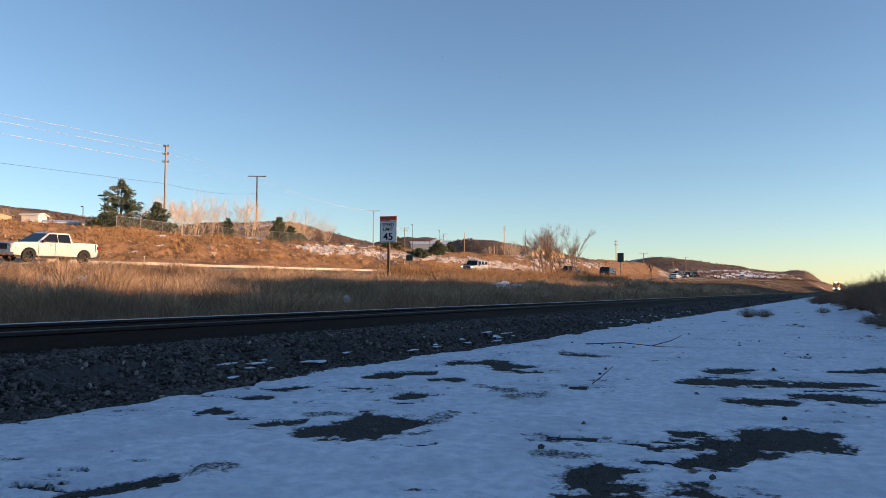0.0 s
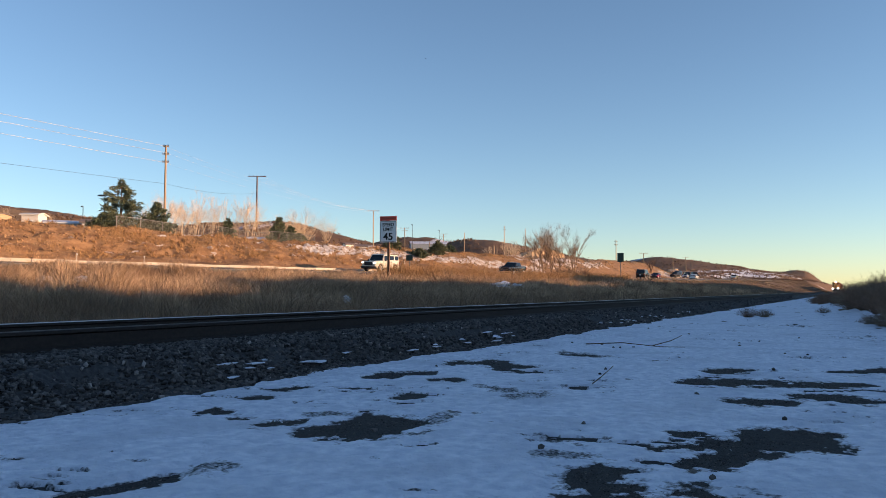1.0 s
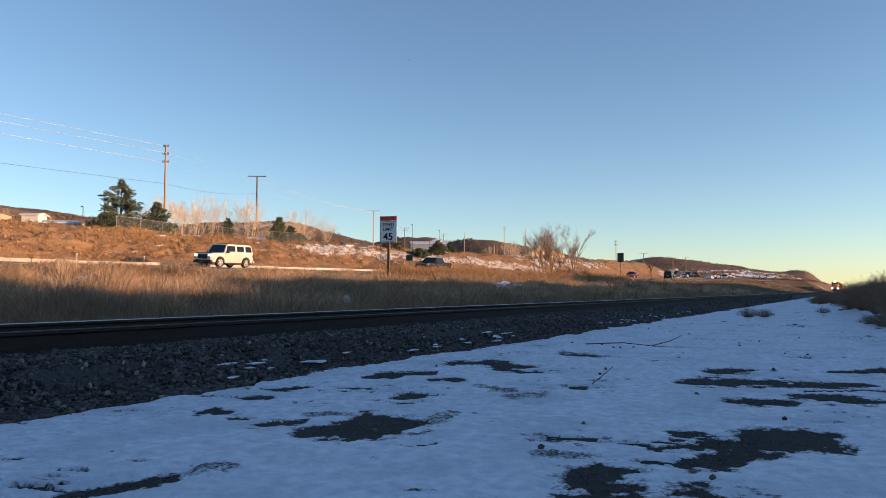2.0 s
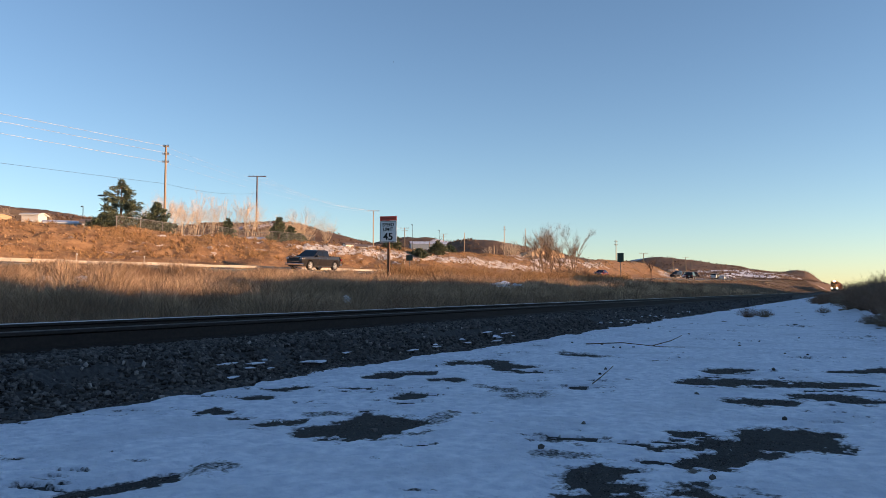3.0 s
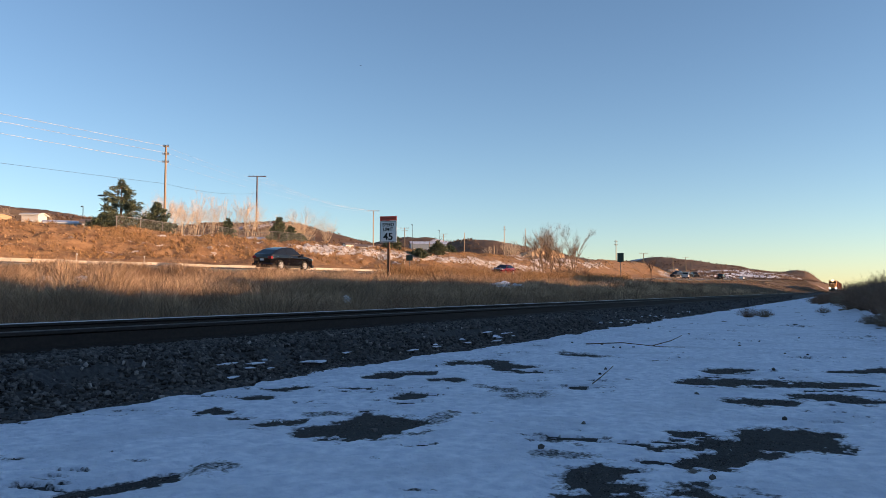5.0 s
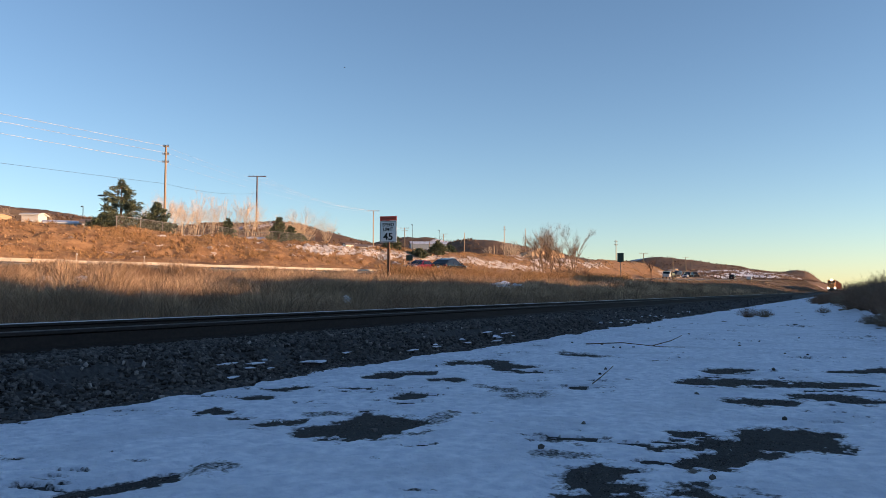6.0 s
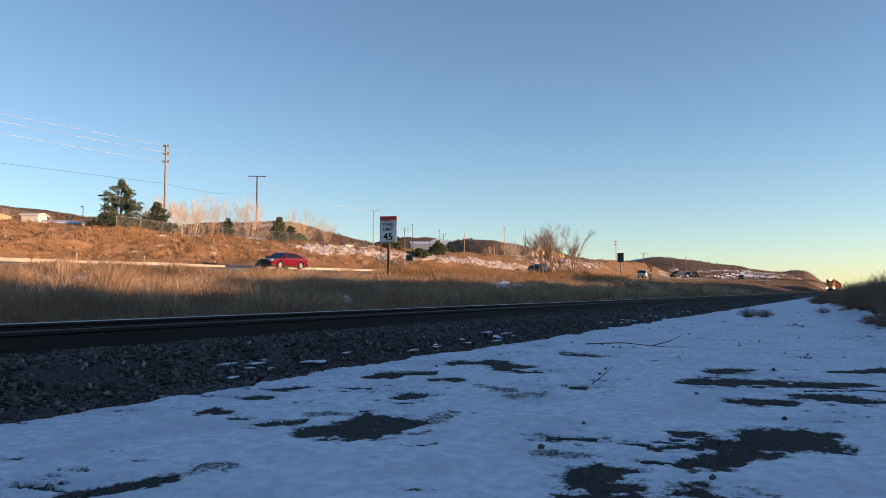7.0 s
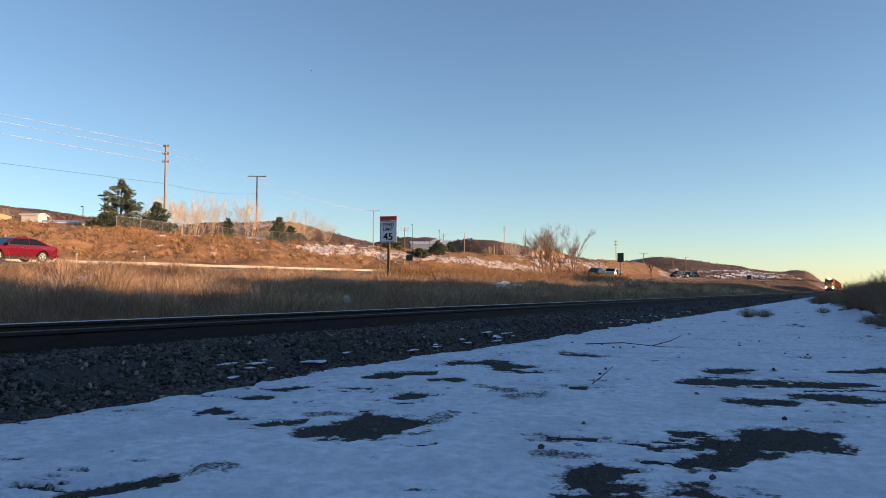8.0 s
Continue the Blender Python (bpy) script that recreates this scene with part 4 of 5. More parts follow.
utility_pole(261.6, 62, 13.6, ((0.1, 1.6),), "wooden pole with a wide crossarm", 0.16)
utility_pole(330, 66, 15, ((0.1, 1.5),), "far utility pole in the valley", 0.18)
utility_pole(380, 70, 17, ((0.1, 1.5),), "far utility pole in the valley", 0.2)
utility_pole(430, 76, 18, ((0.1, 1.5),), "far utility pole in the valley", 0.2)
for s, p in ((178, 80), (181, 80.5), (166, 92), (196, 88)):
    utility_pole(s, p, gz(s, p) + 3.8, (), "short leaning wooden post on the bank", 0.14)


def lamp_post(s, p, top, label, arm=0.9):
    z = gz(s, p)
    ob = tagged(empty("street_lamp", pose(s, p, z)), label, "street lamp")
    tube_part("pole", [(0, 0, 0, 0, 0, top - z, 0.07, 0.05)], M_DARKMETAL, ob, sides=8)
    part("lamp_head", boxed(-arm * 0.5, -0.02, top - z - 0.05, 0.05, arm * 0.75, top - z + 0.1, bevel=0.03), M_DARKMETAL, ob)
    return ob


lamp_post(56.5, 72, 11.2, "dark metal street lamp beside a pine")
lamp_post(71, 95, 12.6, "slim dark street lamp behind the houses", 0.4)
lamp_post(205.5, 120, 21.3, "dark metal street lamp above the road", 0.5)
lamp_post(279, 150, 25.8, "dark metal street lamp above the road", 0.7)


def wire(a, b, sag, r=0.012, name="power_line", label="thin sagging aluminium power line", material=M_WIRE):
    pts = []
    for k in range(21):
        t = k / 20
        q = Vector(a).lerp(Vector(b), t)
        q.z -= 4 * sag * t * (1 - t)
        pts.append(q)
    ob = tube_part(name, [(*pts[k], *pts[k + 1], r, r) for k in range(20)], material, None, sides=4)
    return tagged(ob, label, "power line", "power lines")


for dz, dy in ((0.05, 0.3), (1.0, -0.3), (2.1, 0.3)):
    wire((67.3, 75 + dy, 18.9 - dz), (-30, 84 + dy, 21.6 - dz), 0.5, 0.018)
    wire((67.3, 75 + dy, 18.9 - dz), (165, 108 + dy, 21.4 - dz * 0.2), 1.1, 0.006)
wire((67.5, 75, 14.1), (-30, 86, 15.0), 0.5, 0.014, label="thin black telephone cable", material=M_DARKMETAL)
wire((67.5, 75, 14.1), (101, 90, 17.6), 0.6, 0.012, label="thin black telephone cable", material=M_DARKMETAL)
for q in (-1.2, 1.2):
    wire((101 + q, 90, 20.7), (165 + q, 108, 21.5), 1.5, 0.008)
    wire((165 + q, 108, 21.5), (251 + q, 150, 24.8), 1.8, 0.008)


# ---- chain-link fence ----
def fence():
    ob = tagged(empty("chain_link_fence"), "galvanised chain-link fence along the bank top", "fence")
    ss = np.linspace(52, 84, 12)
    pts = [(s, 64.5, gz(s, 64.5) + 0.05) for s in ss]
    for x, y, z in pts:
        tube_part("post", [(x, y, z - 0.2, x, y, z + 1.5, 0.035, 0.045)], M_GALV, ob, sides=6)
    for a, b in zip(pts, pts[1:]):
        tube_part("top_rail", [(a[0], a[1], a[2] + 1.48, b[0], b[1], b[2] + 1.48, 0.03, 0.03)], M_GALV, ob, sides=5)
        seg = []
        n = 34
        for k in range(-16, n):
            for lean in (1, -1):
                t0, t1 = k / n, (k + 16) / n
                if lean < 0:
                    t0, t1 = t1, t0
                A, B = Vector(a).lerp(Vector(b), t0), Vector(a).lerp(Vector(b), t1)
                lo, hi = 0.0, 1.0
                if t1 != t0:
                    c0, c1 = (0 - t0) / (t1 - t0), (1 - t0) / (t1 - t0)
                    lo, hi = max(0, min(c0, c1)), min(1, max(c0, c1))
                if hi <= lo:
                    continue
                B.z += 1.46
                q0, q1 = A.lerp(B, lo), A.lerp(B, hi)
                seg.append((*q0, *q1, 0.0028, 0.0028))
        tube_part("mesh_panel", seg, M_GALV, ob, sides=3, smooth=False)


fence()


# ---- signs ----
def text_mesh(body, size, material, parent, x, y, z, name="lettering", wide=1.0):
    cu = bpy.data.curves.new(name, "FONT")
    cu.body, cu.size, cu.align_x, cu.align_y, cu.extrude = body, size, "CENTER", "CENTER", 0.004
    cu.offset = size * 0.022
    tmp = new("tmp_text", cu)
    dg = bpy.context.evaluated_depsgraph_get()
    me = bpy.data.meshes.new_from_object(tmp.evaluated_get(dg))
    bpy.data.objects.remove(tmp)
    bpy.data.curves.remove(cu)
    me.materials.clear()
    me.materials.append(material)
    ob = new(name, me)
    ob.parent = parent
    ob.matrix_basis = pose(x, y, z, 90, 0, 0) @ Matrix.Diagonal((wide, 1, 1, 1))
    return ob


def bordered(parent, w, h, z, y):
    t = 0.022
    for x0, x1, z0, z1 in ((-w, w, h - t, h), (-w, w, -h, t - h), (-w, t - w, -h + t, h - t), (w - t, w, -h + t, h - t)):
        part("border", boxed(x0, y - 0.004, z + z0, x1, y, z + z1), M_BLACK, parent)


def speed_sign():
    s, p = 41.3, 25.9
    z = gz(s, p)
    ob = tagged(empty("speed_limit_sign", pose(s, p, z, 0, 0, -78)), "white speed limit sign with red header on wooden post", "road sign")
    part("post", boxed(-0.07, 0.02, -0.4, 0.07, 0.16, 5.45 - z, bevel=0.01), M_POST, ob, "brown square wooden post")
    part("sign_plate", boxed(-0.57, -0.012, 3.86 - z, 0.57, 0.012, 5.23 - z, bevel=0.004), M_SIGNWHITE, ob)
    part("header_plate", boxed(-0.57, -0.014, 5.24 - z, 0.57, 0.012, 5.53 - z, bevel=0.004), M_SIGNRED, ob, "red header plate")
    part("header_bar", boxed(-0.36, -0.022, 5.35 - z, 0.36, -0.016, 5.44 - z), M_SIGNBAR, ob, "faded dark lettering bar")
    bordered(ob, 0.54, 0.655, 4.545 - z, -0.014)
    text_mesh("SPEED", 0.31, M_BLACK, ob, 0, -0.02, 4.98 - z, wide=0.92)
    text_mesh("LIMIT", 0.31, M_BLACK, ob, 0, -0.02, 4.68 - z, wide=0.92)
    text_mesh("45", 0.62, M_BLACK, ob, 0, -0.02, 4.21 - z, wide=1.05)
    return ob


speed_sign()


def plain_sign(s, p, w, h, top, label, post_mat):
    z = gz(s, p)
    ob = tagged(empty("road_sign", pose(s, p, z, 0, 0, -76)), label, "road sign")
    part("post", boxed(-0.06, 0.015, -0.3, 0.06, 0.12, top - z - 0.1, bevel=0.01), post_mat, ob)
    part("sign_plate", boxed(-w / 2, -0.01, top - h - z, w / 2, 0.01, top - z, bevel=0.003), M_SIGNBACK, ob)
    for dz in (0.3, 0.7):
        part("brace", boxed(-w / 2 + 0.05, 0.012, top - h * dz - z - 0.03, w / 2 - 0.05, 0.03, top - h * dz - z + 0.03), M_DARKMETAL, ob)
    return ob


plain_sign(123.5, 33, 1.0, 1.45, 6.93, "dark plain road sign on a pale post", M_GALV)
plain_sign(83.5, 49.2, 0.85, 0.7, 5.3, "small dark sign on a thin post", M_GALV)
for s in (36.5, 42.5):
    m = tagged(empty("marker_post", pose(s, 49.4, gz(s, 49.4))), "short pale roadside marker post", "marker post")
    tube_part("stake", [(0, 0, -0.2, 0, 0, 0.75, 0.04, 0.035)], M_KERB, m, sides=6)
    part("cap", boxed(-0.045, -0.045, 0.75, 0.045, 0.045, 0.82, bevel=0.01), M_SIGNWHITE, m)


# ---- buildings ----
def house(s, p, w, d, wall_h, roof_h, wall, roof, label, turn=0, lift=0.0, door=True):
    """A small gabled building, ridge along its width."""
    ob = tagged(empty("house", pose(s, p, gz(s, p) + lift, 0, 0, turn)), label, "house")
    part("wall", boxed(-w / 2, -d / 2, -1.0 - lift, w / 2, d / 2, wall_h), wall, ob)
    bm = bmesh.new()
    o = 0.3
    A = [bm.verts.new((x, y, z)) for x in (-w / 2 - o, w / 2 + o) for y, z in ((-d / 2 - o, wall_h - 0.05), (0, wall_h + roof_h), (d / 2 + o, wall_h - 0.05), (d / 2 + o, wall_h + 0.1), (0, wall_h + roof_h + 0.16), (-d / 2 - o, wall_h + 0.1))]
    for k in range(6):
        bm.faces.new((A[k], A[(k + 1) % 6], A[6 + (k + 1) % 6], A[6 + k]))
    bm.faces.new(A[5::-1]), bm.faces.new(A[6:])
    part("roof", bm, roof, ob)
    bm = bmesh.new()
    for x in (-w / 2, w / 2):
        a = [bm.verts.new((x, y, z)) for y, z in ((-d / 2, wall_h), (d / 2, wall_h), (0, wall_h + roof_h))]
        bm.faces.new(a)
    part("gable", bm, wall, ob)
    n = max(1, int(w / 2.6))
    for k in range(n):
        x = -w / 2 + w * (k + 0.5) / n
        win = part("window", boxed(x - 0.45, -d / 2 - 0.05, wall_h * 0.42, x + 0.45, -d / 2 + 0.02, wall_h * 0.82, bevel=0.01), M_SIGNWHITE, ob)
        part("pane", boxed(x - 0.39, -d / 2 - 0.06, wall_h * 0.45, x + 0.39, -d / 2 - 0.052, wall_h * 0.79), M_GLASS, win)
    return ob


house(73.5, 119, 2.4, 5, 5.0, 0.12, M_WALLTAN, M_ROOF, "tan flat shed on the hillside", -58, 0)
house(79.4, 118.3, 2.6, 3.2, 5.0, 0.3, M_WALLWHITE, M_WALLWHITE, "white shed with a low white roof", -58, 0.2)
house(60.4, 84.3, 4.0, 2.8, 1.6, 0.3, M_WALLBLUE, M_ROOFSNOW, "long low shed with snow on its roof", -40, 0.1)
house(61.7, 80.9, 2.0, 2.0, 1.9, 0.35, M_WALLWHITE, M_ROOF, "small cream garage beside the low shed", -40, 0.1)
house(72, 74, 3.4, 2.2, 0.9, 0.25, M_WALLBLUE, M_ROOFSNOW, "low blue shed with snowy roof", -35, 0.1)
house(78.4, 73.5, 1.2, 1.2, 1.1, 0.15, M_WALLWHITE, M_ROOF, "small cream utility hut behind the fence", -35)
house(84, 75, 2.0, 1.6, 1.0, 0.3, M_WALLBLUE, M_ROOFSNOW, "small blue-grey shed behind the fence", -35)
house(287, 160, 15, 8, 10.3, 1.2, M_WALLBLUE, M_ROOFSNOW, "long blue-grey metal building on the hill", -55)
house(166, 112, 2.4, 2.2, 2.9, 0.5, M_WALLWHITE, M_ROOF, "small cream hut on the snowy bank", -55)
for k in range(7):
    house(150 + 3.2 * k, 112 + 2 * (k % 3), 1.8 + 0.5 * (k % 2), 1.6, 2.0 + 0.35 * (k % 4), 0.4, (M_WALLWHITE, M_WALLTAN, M_WALLBLUE)[k % 3], (M_ROOFSNOW, M_ROOF)[k % 2], "small yard shed among bare brush", -50 + 9 * k)
for k in range(4, 16):
    s, p = 300 + 26 * k, 62 + 5 * k + 14 * (k % 3)
    house(s, p, 5 + 2 * (k % 3), 5, 2.2, 1.0, (M_WALLTAN, M_WALLTAN, M_WALLBLUE)[k % 3], (M_ROOF, M_ROOFSNOW, M_ROOF)[k % 3], "small far house on the snowy valley floor", -70 + 17 * (k % 4))


# ---- rock cut and riprap ----
def rock_cut():
    nu, nv = 60, 26
    U, W = np.meshgrid(np.linspace(-1, 1, nu), np.linspace(0, 1, nv), indexing="ij")
    s = 214 + U * 17 + W * 2
    p = 76 + W * 6 + fbm(U * 6, W * 5, 4, 9) * 2.2 - 3 * (1 - U * U)
    base = height(s, p * 0 + 76)
    z = base - 0.8 + W * 3.6 * np.clip(1.35 - np.abs(U) ** 2 * 1.4, 0, 1) + np.floor(W * 6) * 0.12 + fbm(U * 9, W * 12, 3, 5) * 0.7
    v = np.stack([s, p, z], -1).reshape(-1, 3)
    back = np.stack([s[:, -1], p[:, -1] + 10, z[:, -1] - 2.5], -1)
    v = np.concatenate([v, back])
    i, j = np.meshgrid(np.arange(nu - 1), np.arange(nv - 1), indexing="ij")
    f = np.stack([i * nv + j, (i + 1) * nv + j, (i + 1) * nv + j + 1, i * nv + j + 1], -1).reshape(-1, 4)
    k = np.arange(nu - 1)
    f2 = np.stack([k * nv + nv - 1, (k + 1) * nv + nv - 1, nu * nv + k + 1, nu * nv + k], 1)
    tagged(new("rock_cut", mesh_np("rock_cut", v, np.concatenate([f, f2]), M_SAND)), "pale layered sandstone cut in the hillside", "rock", kind="structure")
    base = bmesh.new()
    bmesh.ops.create_icosphere(base, subdivisions=1, radius=1)
    bv = np.array([q.co[:] for q in base.verts])
    bf = np.array([[q.index for q in g.verts] for g in base.faces])
    base.free()
    n = 700
    s = RNG.uniform(150, 208, n)
    p = 52 + (s - 150) * 0.10 + RNG.uniform(0, 16, n)
    s = np.concatenate([s, RNG.uniform(76, 150, 500)])
    p = np.concatenate([p, np.interp(s[n:], *BAND) + RNG.normal(0, 1.1, 500)])
    n = len(s)
    V = bv[None] * RNG.uniform(0.6, 1.3, (n, len(bv), 1)) * np.where(s > 150, RNG.uniform(0.10, 0.30, n), RNG.uniform(0.06, 0.2, n))[:, None, None]
    V = V + np.stack([s, p, height(s, p) + 0.1], 1)[:, None]
    tagged(new("riprap", mesh_np("riprap", V.reshape(-1, 3), (bf[None] + (np.arange(n) * len(bv))[:, None, None]).reshape(-1, 3), M_ROCK)), "tumbled pale rocks on the road bank", "rocks", kind="stuff")


rock_cut()


# ---- sticks on the snow ----
def stick(pts, r, label):
    V = [Vector((s, p, gz(s, p) + 0.05 + dz)) for s, p, dz in pts]
    ob = tube_part("stick", [(*V[k], *V[k + 1], r * (1 - 0.2 * k), r * (0.8 - 0.2 * k)) for k in range(len(V) - 1)], M_BARK, None, sides=5)
    return tagged(ob, label, "stick", "fallen sticks")


stick([(10.3, 3.25, 0.02), (10.35, 2.75, 0.05), (10.1, 2.2, 0.03), (9.9, 1.85, 0.05)], 0.008, "long dark fallen branch lying on snow")
stick([(10.1, 2.3, 0.04), (10.3, 2.1, 0.10), (10.5, 2.0, 0.16)], 0.007, "forked side twig of a fallen branch")
stick([(6.25, 1.92, -0.02), (6.4, 1.88, 0.03), (6.6, 1.84, 0.10)], 0.005, "thin dark twig stuck in snow")
for k in range(26):
    s, p = RNG.uniform(2.6, 16), RNG.uniform(0.2, 4.2)
    bm = bmesh.new()
    bmesh.ops.create_icosphere(bm, subdivisions=1, radius=1)
    for v in bm.verts:
        v.co = Vector((v.co.x * 0.022, v.co.y * 0.018, v.co.z * 0.014)) * random.uniform(0.6, 1.3)
    ob = tagged(part("pebble", bm, M_STONE1), "dark pebble lying on the snow", "stone", "loose stones")
    ob.matrix_basis = pose(s, p, gz(s, p) + float(np.maximum(0.0, snow_depth(np.array(s), np.array(p)))) + 0.006, 0, 0, k * 40)


def ballast_snow():
    bm = bmesh.new()
    for k in range(55):
        s = 5 + 22 * random.random() ** 1.3
        p = random.gauss(4.80, 0.06)
        made = bmesh.ops.create_icosphere(bm, subdivisions=1, radius=1)["verts"]
        sc = Vector((random.uniform(0.03, 0.16), random.uniform(0.015, 0.05), 0.012))
        for v in made:
            v.co = Vector((s + v.co.x * sc.x * random.uniform(0.3, 1.5), p + v.co.y * sc.y * random.uniform(0.4, 1.5), float(ballast_z(p)) + 0.02 + v.co.z * sc.z))
    tagged(part("snow_scraps", bm, M_SNOW), "snow scraps caught between ballast stones", "snow", kind="stuff")


ballast_snow()


# ---- vehicles: x forward, origin on the road under the middle ----
def profile_body(name, pts, half, material, parent, bevel=0.05, label="", rounded=True):
    """A side outline given width: the ends draw in and the flanks bulge at mid height."""
    bm = bmesh.new()
    a = [bm.verts.new((x, -half, z)) for x, z in pts]
    b = [bm.verts.new((x, half, z)) for x, z in pts]
    n = len(pts)
    f1, f2 = bm.faces.new(a), bm.faces.new(b[::-1])
    for k in range(n):
        bm.faces.new((a[k], b[k], b[(k + 1) % n], a[(k + 1) % n]))
    bmesh.ops.recalc_face_normals(bm, faces=bm.faces)
    if bevel:
        bmesh.ops.bevel(bm, geom=list(set(f1.edges) | set(f2.edges)), offset=bevel, segments=2, affect="EDGES", profile=0.6, clamp_overlap=True)
    if rounded:
        xs, zs = [q[0] for q in pts], [q[1] for q in pts]
        x0, x1, z0, z1 = min(xs), max(xs), min(zs), max(zs)
        cuts = [(Vector((x, 0, 0)), Vector((1, 0, 0))) for x in (x0 + 0.12, x0 + 0.3, x0 + 0.6, x1 - 0.6, x1 - 0.3, x1 - 0.12)]
        cuts += [(Vector((0, 0, z0 + (z1 - z0) * t)), Vector((0, 0, 1))) for t in (0.25, 0.5, 0.7, 0.76, 0.88)]
        for co, no in cuts:
            bmesh.ops.bisect_plane(bm, geom=bm.verts[:] + bm.edges[:] + bm.faces[:], plane_co=co, plane_no=no)
        for v in bm.verts:
            end = min(v.co.x - x0, x1 - v.co.x)
            e = max(0.0, 1 - end / 0.65)
            t = (v.co.z - z0) / (z1 - z0)
            v.co.y *= 1 - 0.15 * e ** 2.5 - 0.045 * abs(t - 0.6) ** 1.5 * 2 - (0.012 if t > 0.74 else 0)
        for f in bm.faces:
            f.smooth = True
        for e in bm.edges:
            e.smooth = len(e.link_faces) == 2 and e.calc_face_angle(0) < 0.45
    return part(name, bm, material, parent, label)


def arch(x, r, z0):
    return [(x + r * math.cos(a), z0 + r * math.sin(a)) for a in np.linspace(math.pi, 0, 9)]


def slab(name, corners, material, parent, thick=0.02, label=""):
    """A thin plate over four corners, thickened along its normal."""
    bm = bmesh.new()
    c = [Vector(q) for q in corners]
    n = (c[1] - c[0]).cross(c[2] - c[0]).normalized() * thick
    a, b = [bm.verts.new(q + n) for q in c], [bm.verts.new(q - n) for q in c]
    bm.faces.new(a), bm.faces.new(b[::-1])
    for k in range(4):
        bm.faces.new((a[k], b[k], b[(k + 1) % 4], a[(k + 1) % 4]))
    bmesh.ops.recalc_face_normals(bm, faces=bm.faces)
    return part(name, bm, material, parent, label)


def inset(c, f):
    m = sum((Vector(q) for q in c), Vector()) / 4
    return [m + (Vector(q) - m) * f for q in c]


WHEEL_CACHE = {}


def wheel(parent, x, y, r, width, rim_mat):
    ob = empty("wheel", pose(x, y, r))
    ob.parent = parent
    key = (round(r, 3), rim_mat.name)
    if key not in WHEEL_CACHE:
        bm = bmesh.new()
        prof = [(r * 0.66, -width / 2), (r * 0.94, -width / 2), (r, -width * 0.36), (r, width * 0.36), (r * 0.94, width / 2), (r * 0.66, width / 2)]
        n = 24
        rows = [[bm.verts.new((a * math.cos(t), q, a * math.sin(t))) for a, q in prof] for t in np.arange(n) * 2 * math.pi / n]
        for i in range(n):
            for j in range(6):
                bm.faces.new((rows[i][j], rows[(i + 1) % n][j], rows[(i + 1) % n][(j + 1) % 6], rows[i][(j + 1) % 6]))
        bmesh.ops.recalc_face_normals(bm, faces=bm.faces)
        t = bpy.data.meshes.new("tyre")
        bm.to_mesh(t), bm.free()
        t.materials.append(M_TYRE)
        bm = bmesh.new()
        segs = []
        for k in range(5):
            a = k * 2 * math.pi / 5
            for side in (-1, 1):
                segs.append((0, side * width * 0.44, 0, math.cos(a) * r * 0.64, side * width * 0.44, math.sin(a) * r * 0.64, r * 0.13, r * 0.10))
        v, f = tubes(segs, 5)
        m2 = len(v)
        ring, rf = [], []
        for k in range(n):
            a = k * 2 * math.pi / n
            for q, rr in ((-0.47, 0.68), (-0.47, 0.60), (-0.25, 0.58), (0.25, 0.58), (0.47, 0.60), (0.47, 0.68)):
                ring.append((math.cos(a) * r * rr, q * width, math.sin(a) * r * rr))
            for j in range(5):
                k2 = (k + 1) % n
                rf.append((m2 + k * 6 + j, m2 + k2 * 6 + j, m2 + k2 * 6 + j + 1, m2 + k * 6 + j + 1))
        bm.free()
        WHEEL_CACHE[key] = (t, mesh_np("rim", np.concatenate([v, ring]), np.concatenate([f, rf]), rim_mat))
    t, rm = WHEEL_CACHE[key]
    part("tyre", t, None, ob)
    part("rim", rm, None, ob)
    return ob


